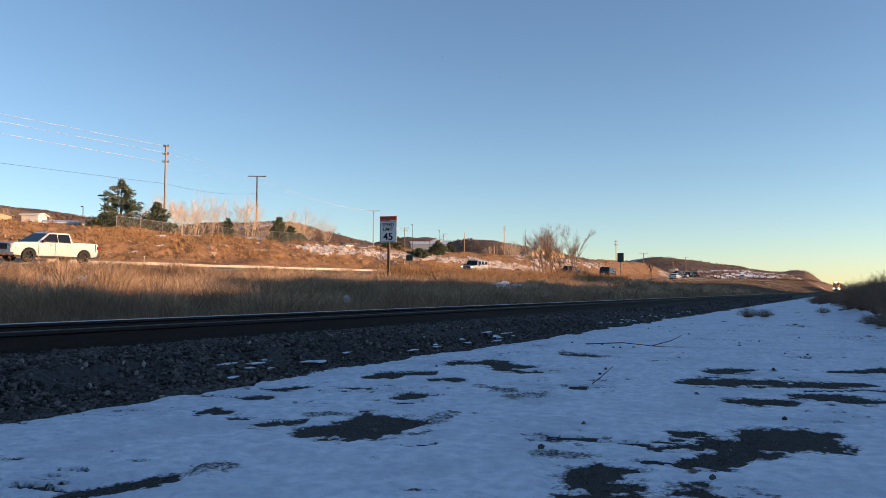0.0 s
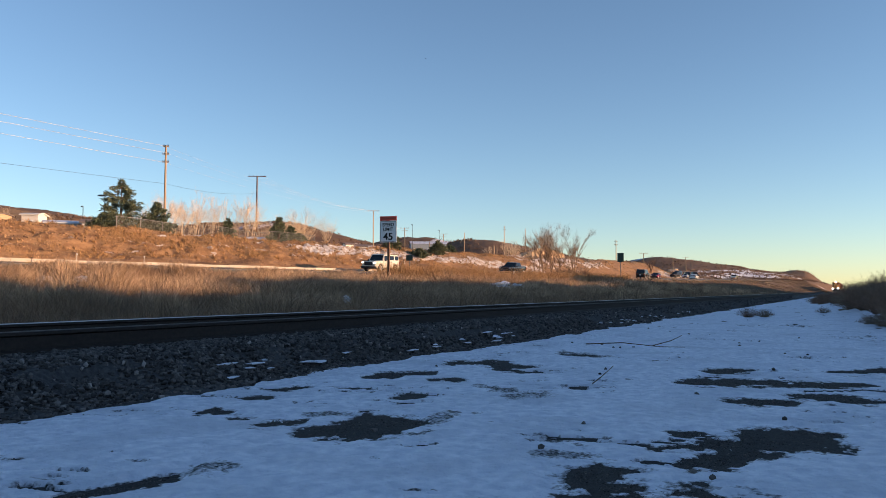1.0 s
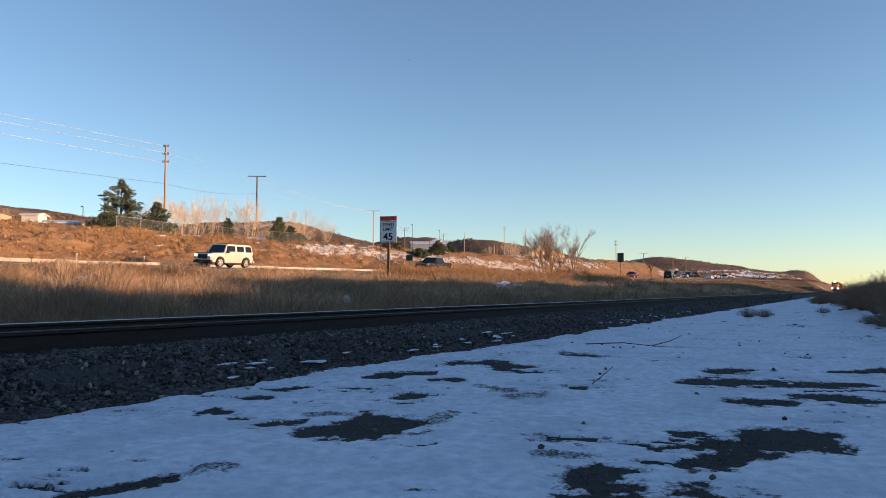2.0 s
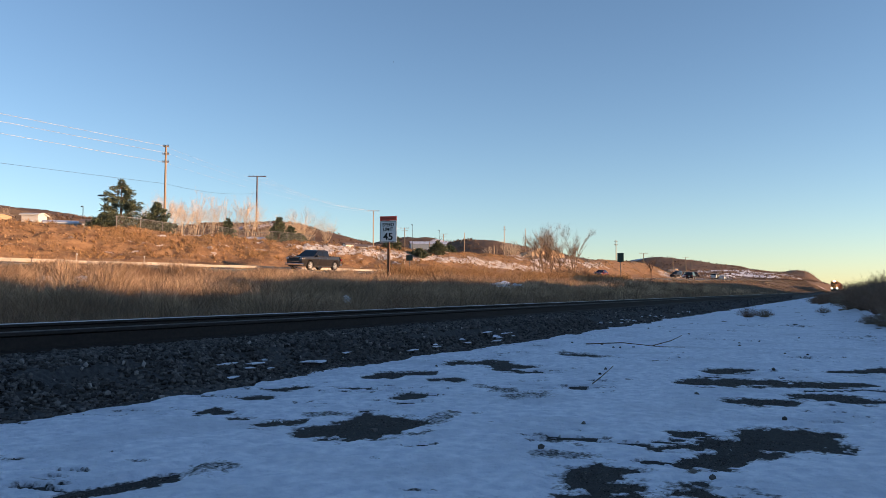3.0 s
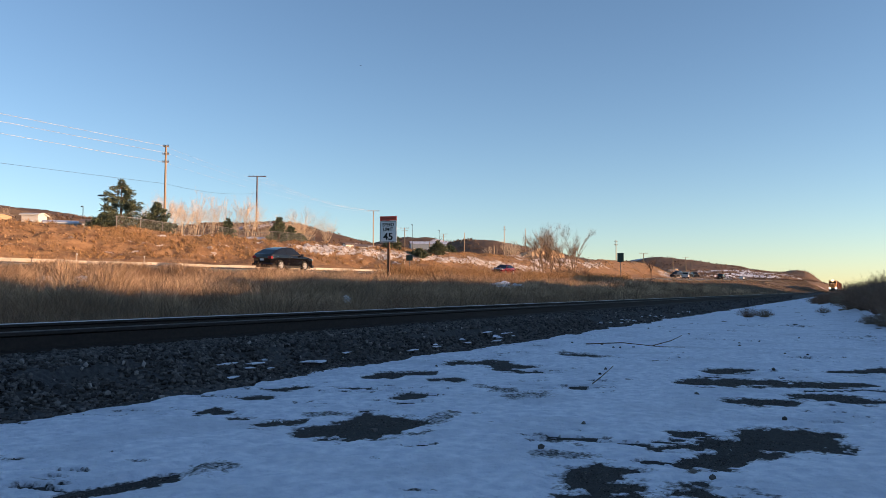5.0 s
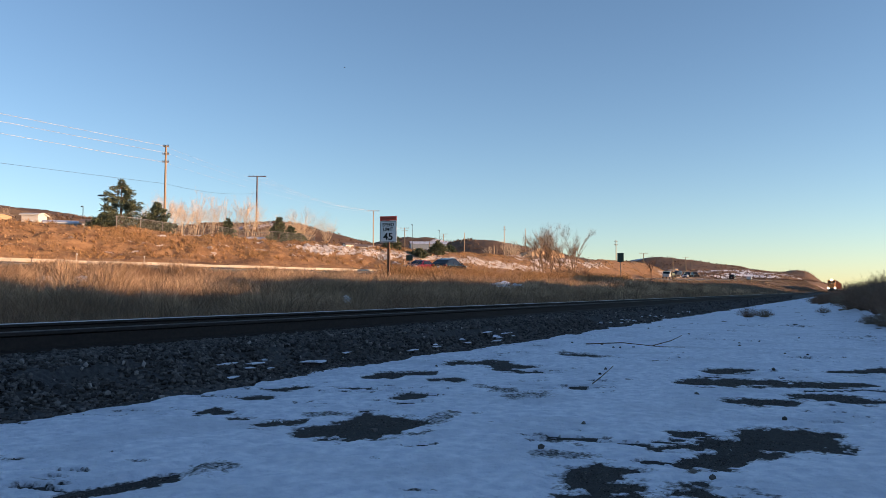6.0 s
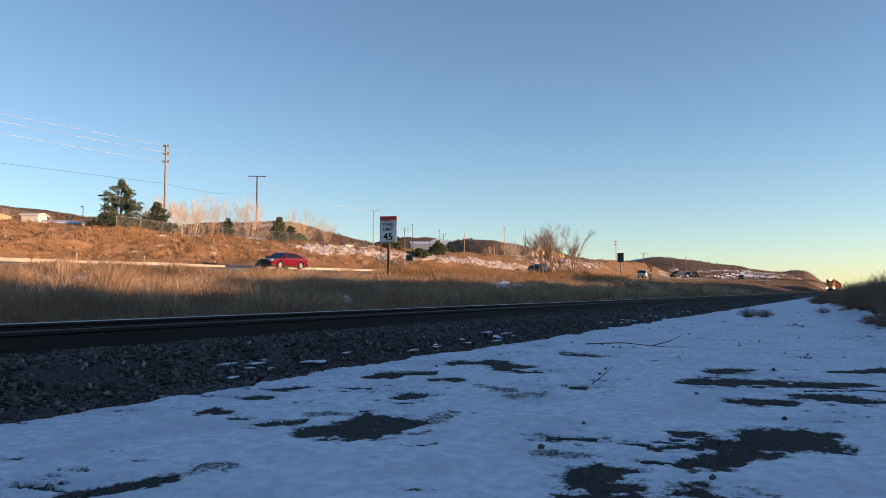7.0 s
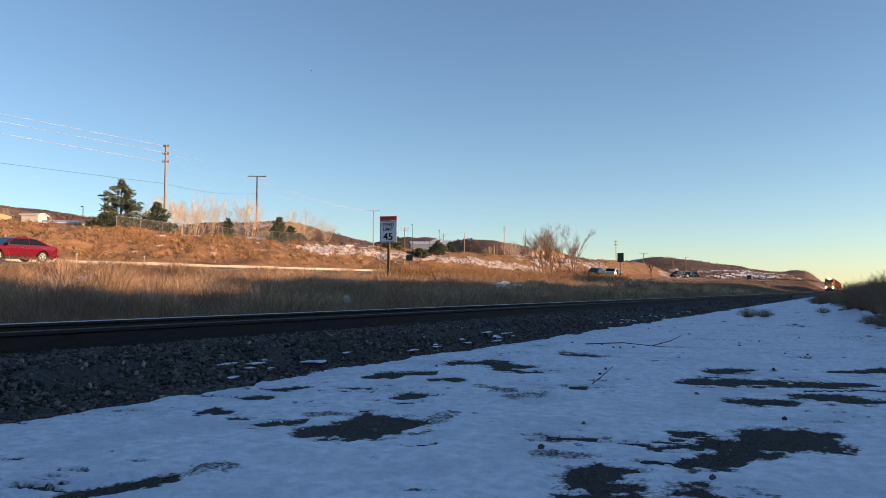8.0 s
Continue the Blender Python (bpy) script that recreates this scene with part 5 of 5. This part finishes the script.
def vehicle(name, label, cat, paint, L, W, belt, roof, wb, wr, top, cab, lit=False, rim=M_RIM, bed=None, roof_mat=None, clear=0.26, boxy=0.0, roof_line=None):
    """top: outline of the lower body from nose to tail above the sills; cab: x of windscreen foot, roof front, roof rear, rear window foot."""
    ob = tagged(empty(name), label, cat, "traffic on the highway")
    h = W / 2
    fx, rx = wb / 2, -wb / 2
    low = [(-L / 2 + 0.06, clear + 0.12)] + arch(rx, wr * 1.2, wr * 0.95) + arch(fx, wr * 1.2, wr * 0.95) + [(L / 2 - 0.06, clear + 0.1)]
    low = [(x, max(z, clear)) for x, z in low]
    profile_body("body", low + top, h, paint, ob, 0.055)
    part("underbody", boxed(-L / 2 + 0.25, -h + 0.14, clear - 0.04, L / 2 - 0.25, h - 0.14, clear + 0.42), M_PLASTIC, ob)
    x0, x1, x2, x3 = cab
    hb, hr = h - 0.05, h - 0.05 - (0.26 - boxy)
    line = roof_line or [(x3, belt), (x2, roof - 0.05), (x2 + 0.18, roof), (x1 - 0.25, roof), (x1, roof - 0.05), (x0, belt)]
    lx, lz = [q[0] for q in line], [q[1] for q in line]

    def half_at(z):
        return hb + (hr - hb) * min(1, max(0, (z - belt) / (roof - belt)))

    bm = bmesh.new()
    A = [bm.verts.new((x, -half_at(z), z)) for x, z in line]
    B = [bm.verts.new((x, half_at(z), z)) for x, z in line]
    f1, f2 = bm.faces.new(A), bm.faces.new(B[::-1])
    for k in range(len(line)):
        k2 = (k + 1) % len(line)
        bm.faces.new((A[k], B[k], B[k2], A[k2]))
    bmesh.ops.recalc_face_normals(bm, faces=bm.faces)
    bmesh.ops.bevel(bm, geom=list(set(f1.edges) | set(f2.edges)), offset=0.05, segments=3, affect="EDGES", profile=0.6, clamp_overlap=True)
    part("cabin", bm, roof_mat or paint, ob)

    def glass_strip(name, q0, q1):
        (xa, za), (xb, zb) = q0, q1
        slab(name, inset([(xa, -half_at(za), za), (xa, half_at(za), za), (xb, half_at(zb), zb), (xb, -half_at(zb), zb)], 0.88), M_GLASS, ob, 0.012)

    glass_strip("windscreen", line[-1], line[-2])
    glass_strip("rear_window", line[0], line[1])
    mb = (x0 + x3) / 2 + 0.05
    z_lo, z_hi = (belt + 0.14, roof - 0.15) if boxy > 0.1 else (belt + 0.05, roof - 0.10)

    def x_on(z, front):
        pts = line[-1:-4:-1] if front else line[:3]
        return float(np.interp(z, [q[1] for q in pts], [q[0] for q in pts]))

    def side_glass(sgn, xl, xr, open_l, open_r):
        lo_l, hi_l = (x_on(z_lo, False) + 0.16, x_on(z_hi, False) + 0.10) if open_l else (xl, xl)
        lo_r, hi_r = (x_on(z_lo, True) - 0.16, x_on(z_hi, True) - 0.10) if open_r else (xr, xr)
        slab("side_window", [(x, sgn * (half_at(z) + 0.004), z) for x, z in ((lo_l, z_lo), (lo_r, z_lo), (hi_r, z_hi), (hi_l, z_hi))], M_GLASS, ob, 0.012)
        part("window_trim", boxed(lo_l, sgn * half_at(z_lo) - 0.014, z_lo - 0.035, lo_r, sgn * half_at(z_lo) + 0.014, z_lo - 0.005), M_PLASTIC, ob)

    n_win, gap = (3, 0.1) if boxy > 0.1 else (2, 0.025)
    splits = [x3 + (x0 - 0.35 - x3) * k / n_win for k in range(n_win + 1)]
    for sgn in (-1, 1):
        for k in range(n_win):
            side_glass(sgn, splits[k] + gap, splits[k + 1] - gap, k == 0, k == n_win - 1)
        for xx in (mb + 0.20, x3 + 0.34):
            part("door_handle", boxed(xx, sgn * h - 0.025, belt - 0.16, xx + 0.2, sgn * h + 0.025, belt - 0.12, bevel=0.008), M_CHROME, ob)
        m = part("mirror", boxed(x0 - 0.34, sgn * (h + 0.11) - 0.10, belt - 0.02, x0 - 0.20, sgn * (h + 0.11) + 0.10, belt + 0.14, bevel=0.03), M_PLASTIC, ob)
        part("door_seam", boxed(mb - 0.01, sgn * h - 0.004, clear + 0.12, mb + 0.01, sgn * h + 0.004, belt - 0.02), M_PLASTIC, ob)
        part("door_seam", boxed(x0 - 0.06, sgn * h - 0.004, clear + 0.16, x0 - 0.04, sgn * h + 0.004, belt - 0.02), M_PLASTIC, ob)
        part("sill", boxed(rx + wr * 1.25, sgn * h - 0.05, clear - 0.03, fx - wr * 1.25, sgn * h + 0.008, clear + 0.08, bevel=0.015), M_PLASTIC, ob)
        for xx in (fx, rx):
            wheel(ob, xx, sgn * (h - 0.13), wr, 0.24, rim)
        nose_z = belt - 0.22
        part("headlight", boxed(L / 2 - 0.34, sgn * (h - 0.24) - 0.15, nose_z - 0.08, L / 2 + 0.014, sgn * (h - 0.24) + 0.13, nose_z + 0.07, bevel=0.03), M_HEADLIGHT if lit else M_LENS, ob)
        part("tail_light", boxed(-L / 2 - 0.012, sgn * (h - 0.2) - 0.16, belt - 0.30, -L / 2 + 0.16, sgn * (h - 0.2) + 0.19, belt - 0.10, bevel=0.03), M_TAIL, ob)
    part("grille", boxed(L / 2 - 0.05, -h * 0.52, belt - 0.50, L / 2 + 0.012, h * 0.52, belt - 0.16, bevel=0.012), M_PLASTIC, ob)
    part("front_bumper", boxed(L / 2 - 0.16, -h + 0.03, clear + 0.02, L / 2 + 0.06, h - 0.03, clear + 0.24, bevel=0.04), M_CHROME if bed else M_PLASTIC, ob)
    part("rear_bumper", boxed(-L / 2 - 0.06, -h + 0.03, clear + 0.08, -L / 2 + 0.14, h - 0.03, clear + 0.28, bevel=0.04), M_CHROME if bed else paint, ob)
    part("number_plate", boxed(-L / 2 - 0.022, -0.16, belt - 0.44, -L / 2 + 0.02, 0.16, belt - 0.29), M_SIGNWHITE, ob)
    if bed:
        for zz in (belt - 0.52, belt - 0.15):
            part("grille_bar", boxed(L / 2 - 0.04, -h * 0.55, zz, L / 2 + 0.022, h * 0.55, zz + 0.035, bevel=0.008), M_CHROME, ob)
        part("tailgate_seam", boxed(-L / 2 + 0.30, -h - 0.002, clear + 0.42, -L / 2 + 0.315, h + 0.002, bed - 0.06), M_PLASTIC, ob)
        part("bed_rail", boxed(-L / 2 + 0.12, -h + 0.03, bed - 0.005, x3 - 0.06, -h + 0.11, bed + 0.03, bevel=0.01), M_PLASTIC, ob)
        part("bed_rail", boxed(-L / 2 + 0.12, h - 0.11, bed - 0.005, x3 - 0.06, h - 0.03, bed + 0.03, bevel=0.01), M_PLASTIC, ob)
        part("bed_liner", boxed(-L / 2 + 0.10, -h + 0.12, bed - 0.06, x3 - 0.10, h - 0.12, bed + 0.012), M_PLASTIC, ob, "dark open cargo bed")
    return ob


def paint_mat(name, c, rough=0.25, metal=0.0):
    m = mat(name, c, tuple(v * 0.88 for v in c), 1.5, 0.09, 0.0, spec=0.5)
    m.node_tree.nodes["Principled BSDF"].inputs["Coat Weight"].default_value = 0.0
    m.node_tree.nodes["Principled BSDF"].inputs["Coat Roughness"].default_value = 0.03
    return m


P_WHITE, P_GREY, P_BLACK = paint_mat("white_car_paint", (0.66, 0.65, 0.62)), paint_mat("grey_car_paint", (0.032, 0.029, 0.029), 0.35, 0.2), paint_mat("black_car_paint", (0.006, 0.006, 0.008), 0.22)
P_RED, P_DARK, P_SILVER = paint_mat("red_car_paint", (0.18, 0.009, 0.024)), paint_mat("dark_brown_car_paint", (0.03, 0.022, 0.02)), paint_mat("silver_white_car_paint", (0.62, 0.59, 0.50), 0.3, 0.2)


def pickup(name, label, paint, lit=False, rim=M_RIM):
    top = [(2.93, 0.72), (2.90, 1.02), (2.72, 1.16), (1.25, 1.24), (-1.05, 1.24), (-1.08, 1.30), (-2.86, 1.32), (-2.93, 1.24), (-2.93, 0.6)]
    return vehicle(name, label, "pickup truck", paint, 5.88, 2.03, 1.22, 1.85, 3.68, 0.41, top, (1.32, 0.50, -0.92, -1.06), lit, rim, bed=1.30, clear=0.34, boxy=0.06)


def sedan(name, label, paint, lit=False, H=1.46, L=4.85, tail=-1.95, up=0.0, wr=0.335):
    top = [(L / 2, 0.50), (L / 2 - 0.04, 0.66), (L / 2 - 0.22, 0.78), (L / 2 - 0.7, 0.88), (1.05, 0.97), (0.2, 0.985), (-1.0, 1.0), (-1.7, 1.03), (-L / 2 + 0.2, 1.01), (-L / 2 + 0.03, 0.93), (-L / 2, 0.75), (-L / 2 + 0.02, 0.45)]
    top = [(x, z + up * min(1, (z - 0.4) / 0.4) * (1.0 if x > 0 else 1.3)) for x, z in top]
    b = 0.97 + up
    rl = [(tail, b + 0.01 + 0.3 * up), (-1.45 + (tail + 1.95) * 0.5, H - 0.20), (-0.95, H - 0.05), (-0.4, H), (0.0, H), (0.25, H - 0.05), (1.15, b - 0.02)]
    return vehicle(name, label, "car", paint, L, 1.85, b, H, 2.78, wr, top, (1.15, 0.22, -0.95, tail), lit, clear=0.2, roof_line=rl)


def suv(name, label, paint, lit=False, roof_mat=None, H=1.85, boxy=0.12):
    top = [(2.37, 0.68), (2.34, 1.02), (2.2, 1.10), (1.05, 1.16), (-2.25, 1.18), (-2.37, 1.1), (-2.37, 0.6)]
    return vehicle(name, label, "suv", paint, 4.74, 1.90, 1.15, H, 2.84, 0.40, top, (1.0, 0.62, -2.10, -2.28), lit, boxy=boxy, clear=0.32, roof_mat=roof_mat)


white_pickup = pickup("pickup_truck", "white crew-cab pickup with dark tinted windows", P_WHITE, rim=M_PLASTIC)
grey_pickup = pickup("pickup_truck", "dusty dark grey crew-cab pickup with chrome bumpers", P_GREY)
white_suv = suv("boxy_suv", "boxy cream-white off-road car with lit headlights", P_SILVER, True, roof_mat=None)
part("bonnet_panel", boxed(1.02, -0.86, 1.10, 2.22, 0.86, 1.135, bevel=0.012), P_DARK, white_suv, "dark bonnet panel")
part("roof_rack", boxed(-1.9, -0.62, 1.85, 0.3, 0.62, 1.89, bevel=0.012), M_PLASTIC, white_suv, "low black roof rack")
dark_suv = suv("dark_suv", "dark brown off-road car driving away", P_DARK, H=1.9)
black_car = sedan("black_car", "glossy black fastback car with bright alloy wheels", P_BLACK, H=1.70, L=4.95, tail=-2.3, up=0.13, wr=0.365)
red_car = sedan("red_car", "red four-door saloon car", P_RED)
far_car = sedan("white_car", "small white saloon car driving away", P_WHITE)


def box_truck():
    ob = tagged(empty("box_truck"), "white delivery truck with a dark windscreen", "truck", "traffic on the highway")
    profile_body("cab", [(1.2, 0.5), (3.1, 0.5), (3.15, 1.1), (2.95, 1.25), (2.5, 1.9), (1.2, 1.95)], 1.05, P_WHITE, ob, 0.06)
    slab("windscreen", inset([(2.97, -0.98, 1.26), (2.97, 0.98, 1.26), (2.53, 0.98, 1.88), (2.53, -0.98, 1.88)], 0.9), M_GLASS, ob, 0.02)
    part("cargo_box", boxed(-3.0, -1.1, 0.85, 1.1, 1.1, 1.6, bevel=0.04), P_GREY, ob, "dark grey cargo box")
    part("chassis", boxed(-3.0, -0.8, 0.5, 1.2, 0.8, 0.84), M_PLASTIC, ob)
    for sgn in (-1, 1):
        slab("side_window", [(1.5, sgn * 1.056, 1.25), (2.5, sgn * 1.056, 1.25), (2.3, sgn * 1.056, 1.78), (1.5, sgn * 1.056, 1.78)], M_GLASS, ob, 0.006)
        part("headlight", boxed(3.08, sgn * 0.75 - 0.16, 0.8, 3.17, sgn * 0.75 + 0.16, 1.0, bevel=0.02), M_LENS, ob)
        part("mirror", boxed(2.35, sgn * 1.25 - 0.1, 1.25, 2.45, sgn * 1.25 + 0.1, 1.6, bevel=0.03), M_PLASTIC, ob)
        for x in (2.3, -1.9):
            wheel(ob, x, sgn * 0.9, 0.42, 0.28, M_RIM)
    return ob


white_truck = box_truck()
# parked at the far turn-off
for k, (s, q) in enumerate(((262, 1), (270, 1), (279, 0), (288, 1), (297, 1))):
    o = copy_thing((far_car, dark_suv)[q], pose(s, 51.5 + (k % 2), gz(s, 51.5 + (k % 2)) + 0.02, 0, 0, 160 + 12 * k))
    tagged(o, ("white saloon car parked off the highway", "dark off-road car parked off the highway")[q], group="cars parked off the highway")


# ---- train ----
def locomotive():
    ob = tagged(empty("locomotive"), "orange and dark freight locomotive with three bright headlights", "locomotive", "approaching train")
    part("frame", boxed(-11, -1.5, 1.0, 11, 1.5, 1.5, bevel=0.05), M_LOCODARK, ob)
    part("long_hood", boxed(-10.5, -1.1, 1.5, 6.0, 1.1, 4.3, bevel=0.12), M_LOCO, ob)
    profile_body("cab", [(6.0, 1.5), (8.6, 1.5), (8.5, 4.1), (8.2, 4.6), (6.0, 4.65)], 1.5, M_LOCO, ob, 0.08)
    profile_body("nose", [(8.6, 1.5), (10.4, 1.5), (10.3, 3.1), (9.9, 3.35), (8.6, 3.4)], 0.95, M_LOCO, ob, 0.1)
    part("pilot", boxed(10.3, -1.45, 0.2, 11.1, 1.45, 1.2, bevel=0.06), M_LOCODARK, ob)
    for y in (-0.75, 0.75):
        part("cab_window", boxed(8.5, y - 0.5, 3.55, 8.58, y + 0.5, 4.1), M_GLASS, ob)
    for y in (-1.15, 1.15):
        part("ditch_light", boxed(11.0, y - 0.22, 1.25, 11.2, y + 0.22, 1.69, bevel=0.05), M_LAMP, ob, "glowing ditch light")
        for x in (-7.5, -5.5, -3.5, 4.0, 6.0, 8.0):
            tube_part("wheel", [(x, y * 0.6, 0.5, x, y * 0.78, 0.5, 0.5, 0.5)], M_LOCODARK, ob, sides=16)
    part("headlight", boxed(8.45, -0.3, 4.38, 8.7, 0.3, 4.75, bevel=0.05), M_LAMP, ob, "glowing twin headlight")
    part("fuel_tank", boxed(-2.5, -1.3, 0.3, 3.0, 1.3, 1.0, bevel=0.1), M_LOCODARK, ob)
    for x in (-8, -4, 0):
        part("roof_fan", boxed(x - 0.7, -0.7, 4.3, x + 0.7, 0.7, 4.45, bevel=0.03), M_LOCODARK, ob)
    return ob


def wagon():
    ob = tagged(empty("freight_wagon"), "weathered brown freight wagon behind the locomotive", "freight wagon", "approaching train")
    part("body", boxed(-7.6, -1.5, 1.15, 7.6, 1.5, 4.6, bevel=0.06), M_WAGON, ob)
    part("frame", boxed(-8, -1.2, 0.8, 8, 1.2, 1.15, bevel=0.03), M_LOCODARK, ob)
    for x in np.arange(-7, 7.1, 1.4):
        for y in (-1.54, 1.54):
            part("rib", boxed(x - 0.06, y - 0.05, 1.2, x + 0.06, y + 0.05, 4.5), M_WAGON, ob)
    for x in (-6.6, -4.9, 4.9, 6.6):
        for y in (-0.8, 0.8):
            tube_part("wheel", [(x, y - 0.07, 0.46, x, y + 0.07, 0.46, 0.46, 0.46)], M_LOCODARK, ob, sides=14)
    return ob


loco = locomotive()
wagons = [wagon()]
for k in range(9):
    wagons.append(copy_thing(wagons[0], pose(500 + 17 * k, 6.75, RAIL_TOP)))


# ---- bird ----
def bird_thing():
    ob = tagged(empty("bird"), "dark bird gliding high in the clear sky", "bird")
    bm = bmesh.new()
    bmesh.ops.create_uvsphere(bm, u_segments=10, v_segments=6, radius=1)
    for v in bm.verts:
        v.co = Vector((v.co.x * 0.32, v.co.y * 0.09, v.co.z * 0.08))
    part("body", bm, M_BIRD, ob)
    for sgn in (-1, 1):
        slab("wing", [(0.14, sgn * 0.05, 0.03), (-0.12, sgn * 0.05, 0.03), (-0.16, sgn * 0.62, 0.12), (0.02, sgn * 0.62, 0.12)], M_BIRD, ob, 0.012)
    slab("tail", [(-0.26, -0.05, 0), (-0.26, 0.05, 0), (-0.45, 0.1, 0), (-0.45, -0.1, 0)], M_BIRD, ob, 0.008)
    return ob


bird = bird_thing()


# ---- what moves ----
def drive(thing, lane, rows, away):
    """rows: time and place along the road; away: heading up the valley."""
    out = []
    for t, s in rows:
        slope = math.degrees(math.atan(float(road_z(s + 2) - road_z(s - 2)) / 4))
        out.append((t, pose(s, lane, float(road_h(s, lane)) + 0.01, 2.6 if away else -2.6, -slope if away else slope, 0 if away else 180)))
    walk(thing, out)
    for w in [c for c in thing.children if c.name.startswith("wheel")]:
        at = w.matrix_basis.translation.copy()
        walk(w, [(k / 15, pose(*at, 0, k * 80 % 360, 0)) for k in range(121)])


def even(s0, v):
    return [(0.25 * k, s0 + v * 0.25 * k) for k in range(33)]


def between(rows):
    t, s = zip(*rows)
    v0, v1 = (s[1] - s[0]) / (t[1] - t[0]), (s[-1] - s[-2]) / (t[-1] - t[-2])

    def at(q):
        if q < t[0]:
            return s[0] + v0 * (q - t[0])
        if q > t[-1]:
            return s[-1] + v1 * (q - t[-1])
        return float(np.interp(q, t, s))

    return [(0.5 * k, at(0.5 * k)) for k in range(17)]


def motions():
    drive(white_pickup, 43.8, even(30.3, -19.5), False)
    drive(white_suv, 43.8, even(91.2, -22.85), False)
    drive(grey_pickup, 43.8, between([(0, 129.8), (1.5, 91.2), (3.0, 57.0), (4.0, 35.0), (4.5, 24.0)]), False)
    drive(dark_suv, 38.0, between([(0, 133.6), (1.5, 172.2), (3.5, 226.4)]), True)
    drive(far_car, 38.0, even(192, 26), True)
    drive(black_car, 38.0, between([(4.5, 32.1), (5.8, 67.5), (6.5, 86.4), (8.0, 127.1)]), True)
    drive(red_car, 43.8, between([(6.5, 64.6), (7.2, 47.7), (7.6, 38.2), (8.0, 28.0)]), False)
    drive(white_truck, 43.8, between([(4.5, 252.7), (6.0, 212.6), (8.0, 158.5)]), False)
    rows = [(0.0, 446), (8.0, 310)]
    walk(loco, [(t, pose(s, 6.75, RAIL_TOP, 0, 0, 180)) for t, s in rows])
    for k, w in enumerate(wagons):
        walk(w, [(t, pose(s + 20.5 + 16.6 * k, 6.75, RAIL_TOP, 0, 0, 180)) for t, s in rows])
    walk(bird, [(0.0, pose(330.8, 176.5, 116.7, 0, 0, 123)), (8.0, pose(296.0, 230.2, 108.0, 0, 0, 123))])


motions()
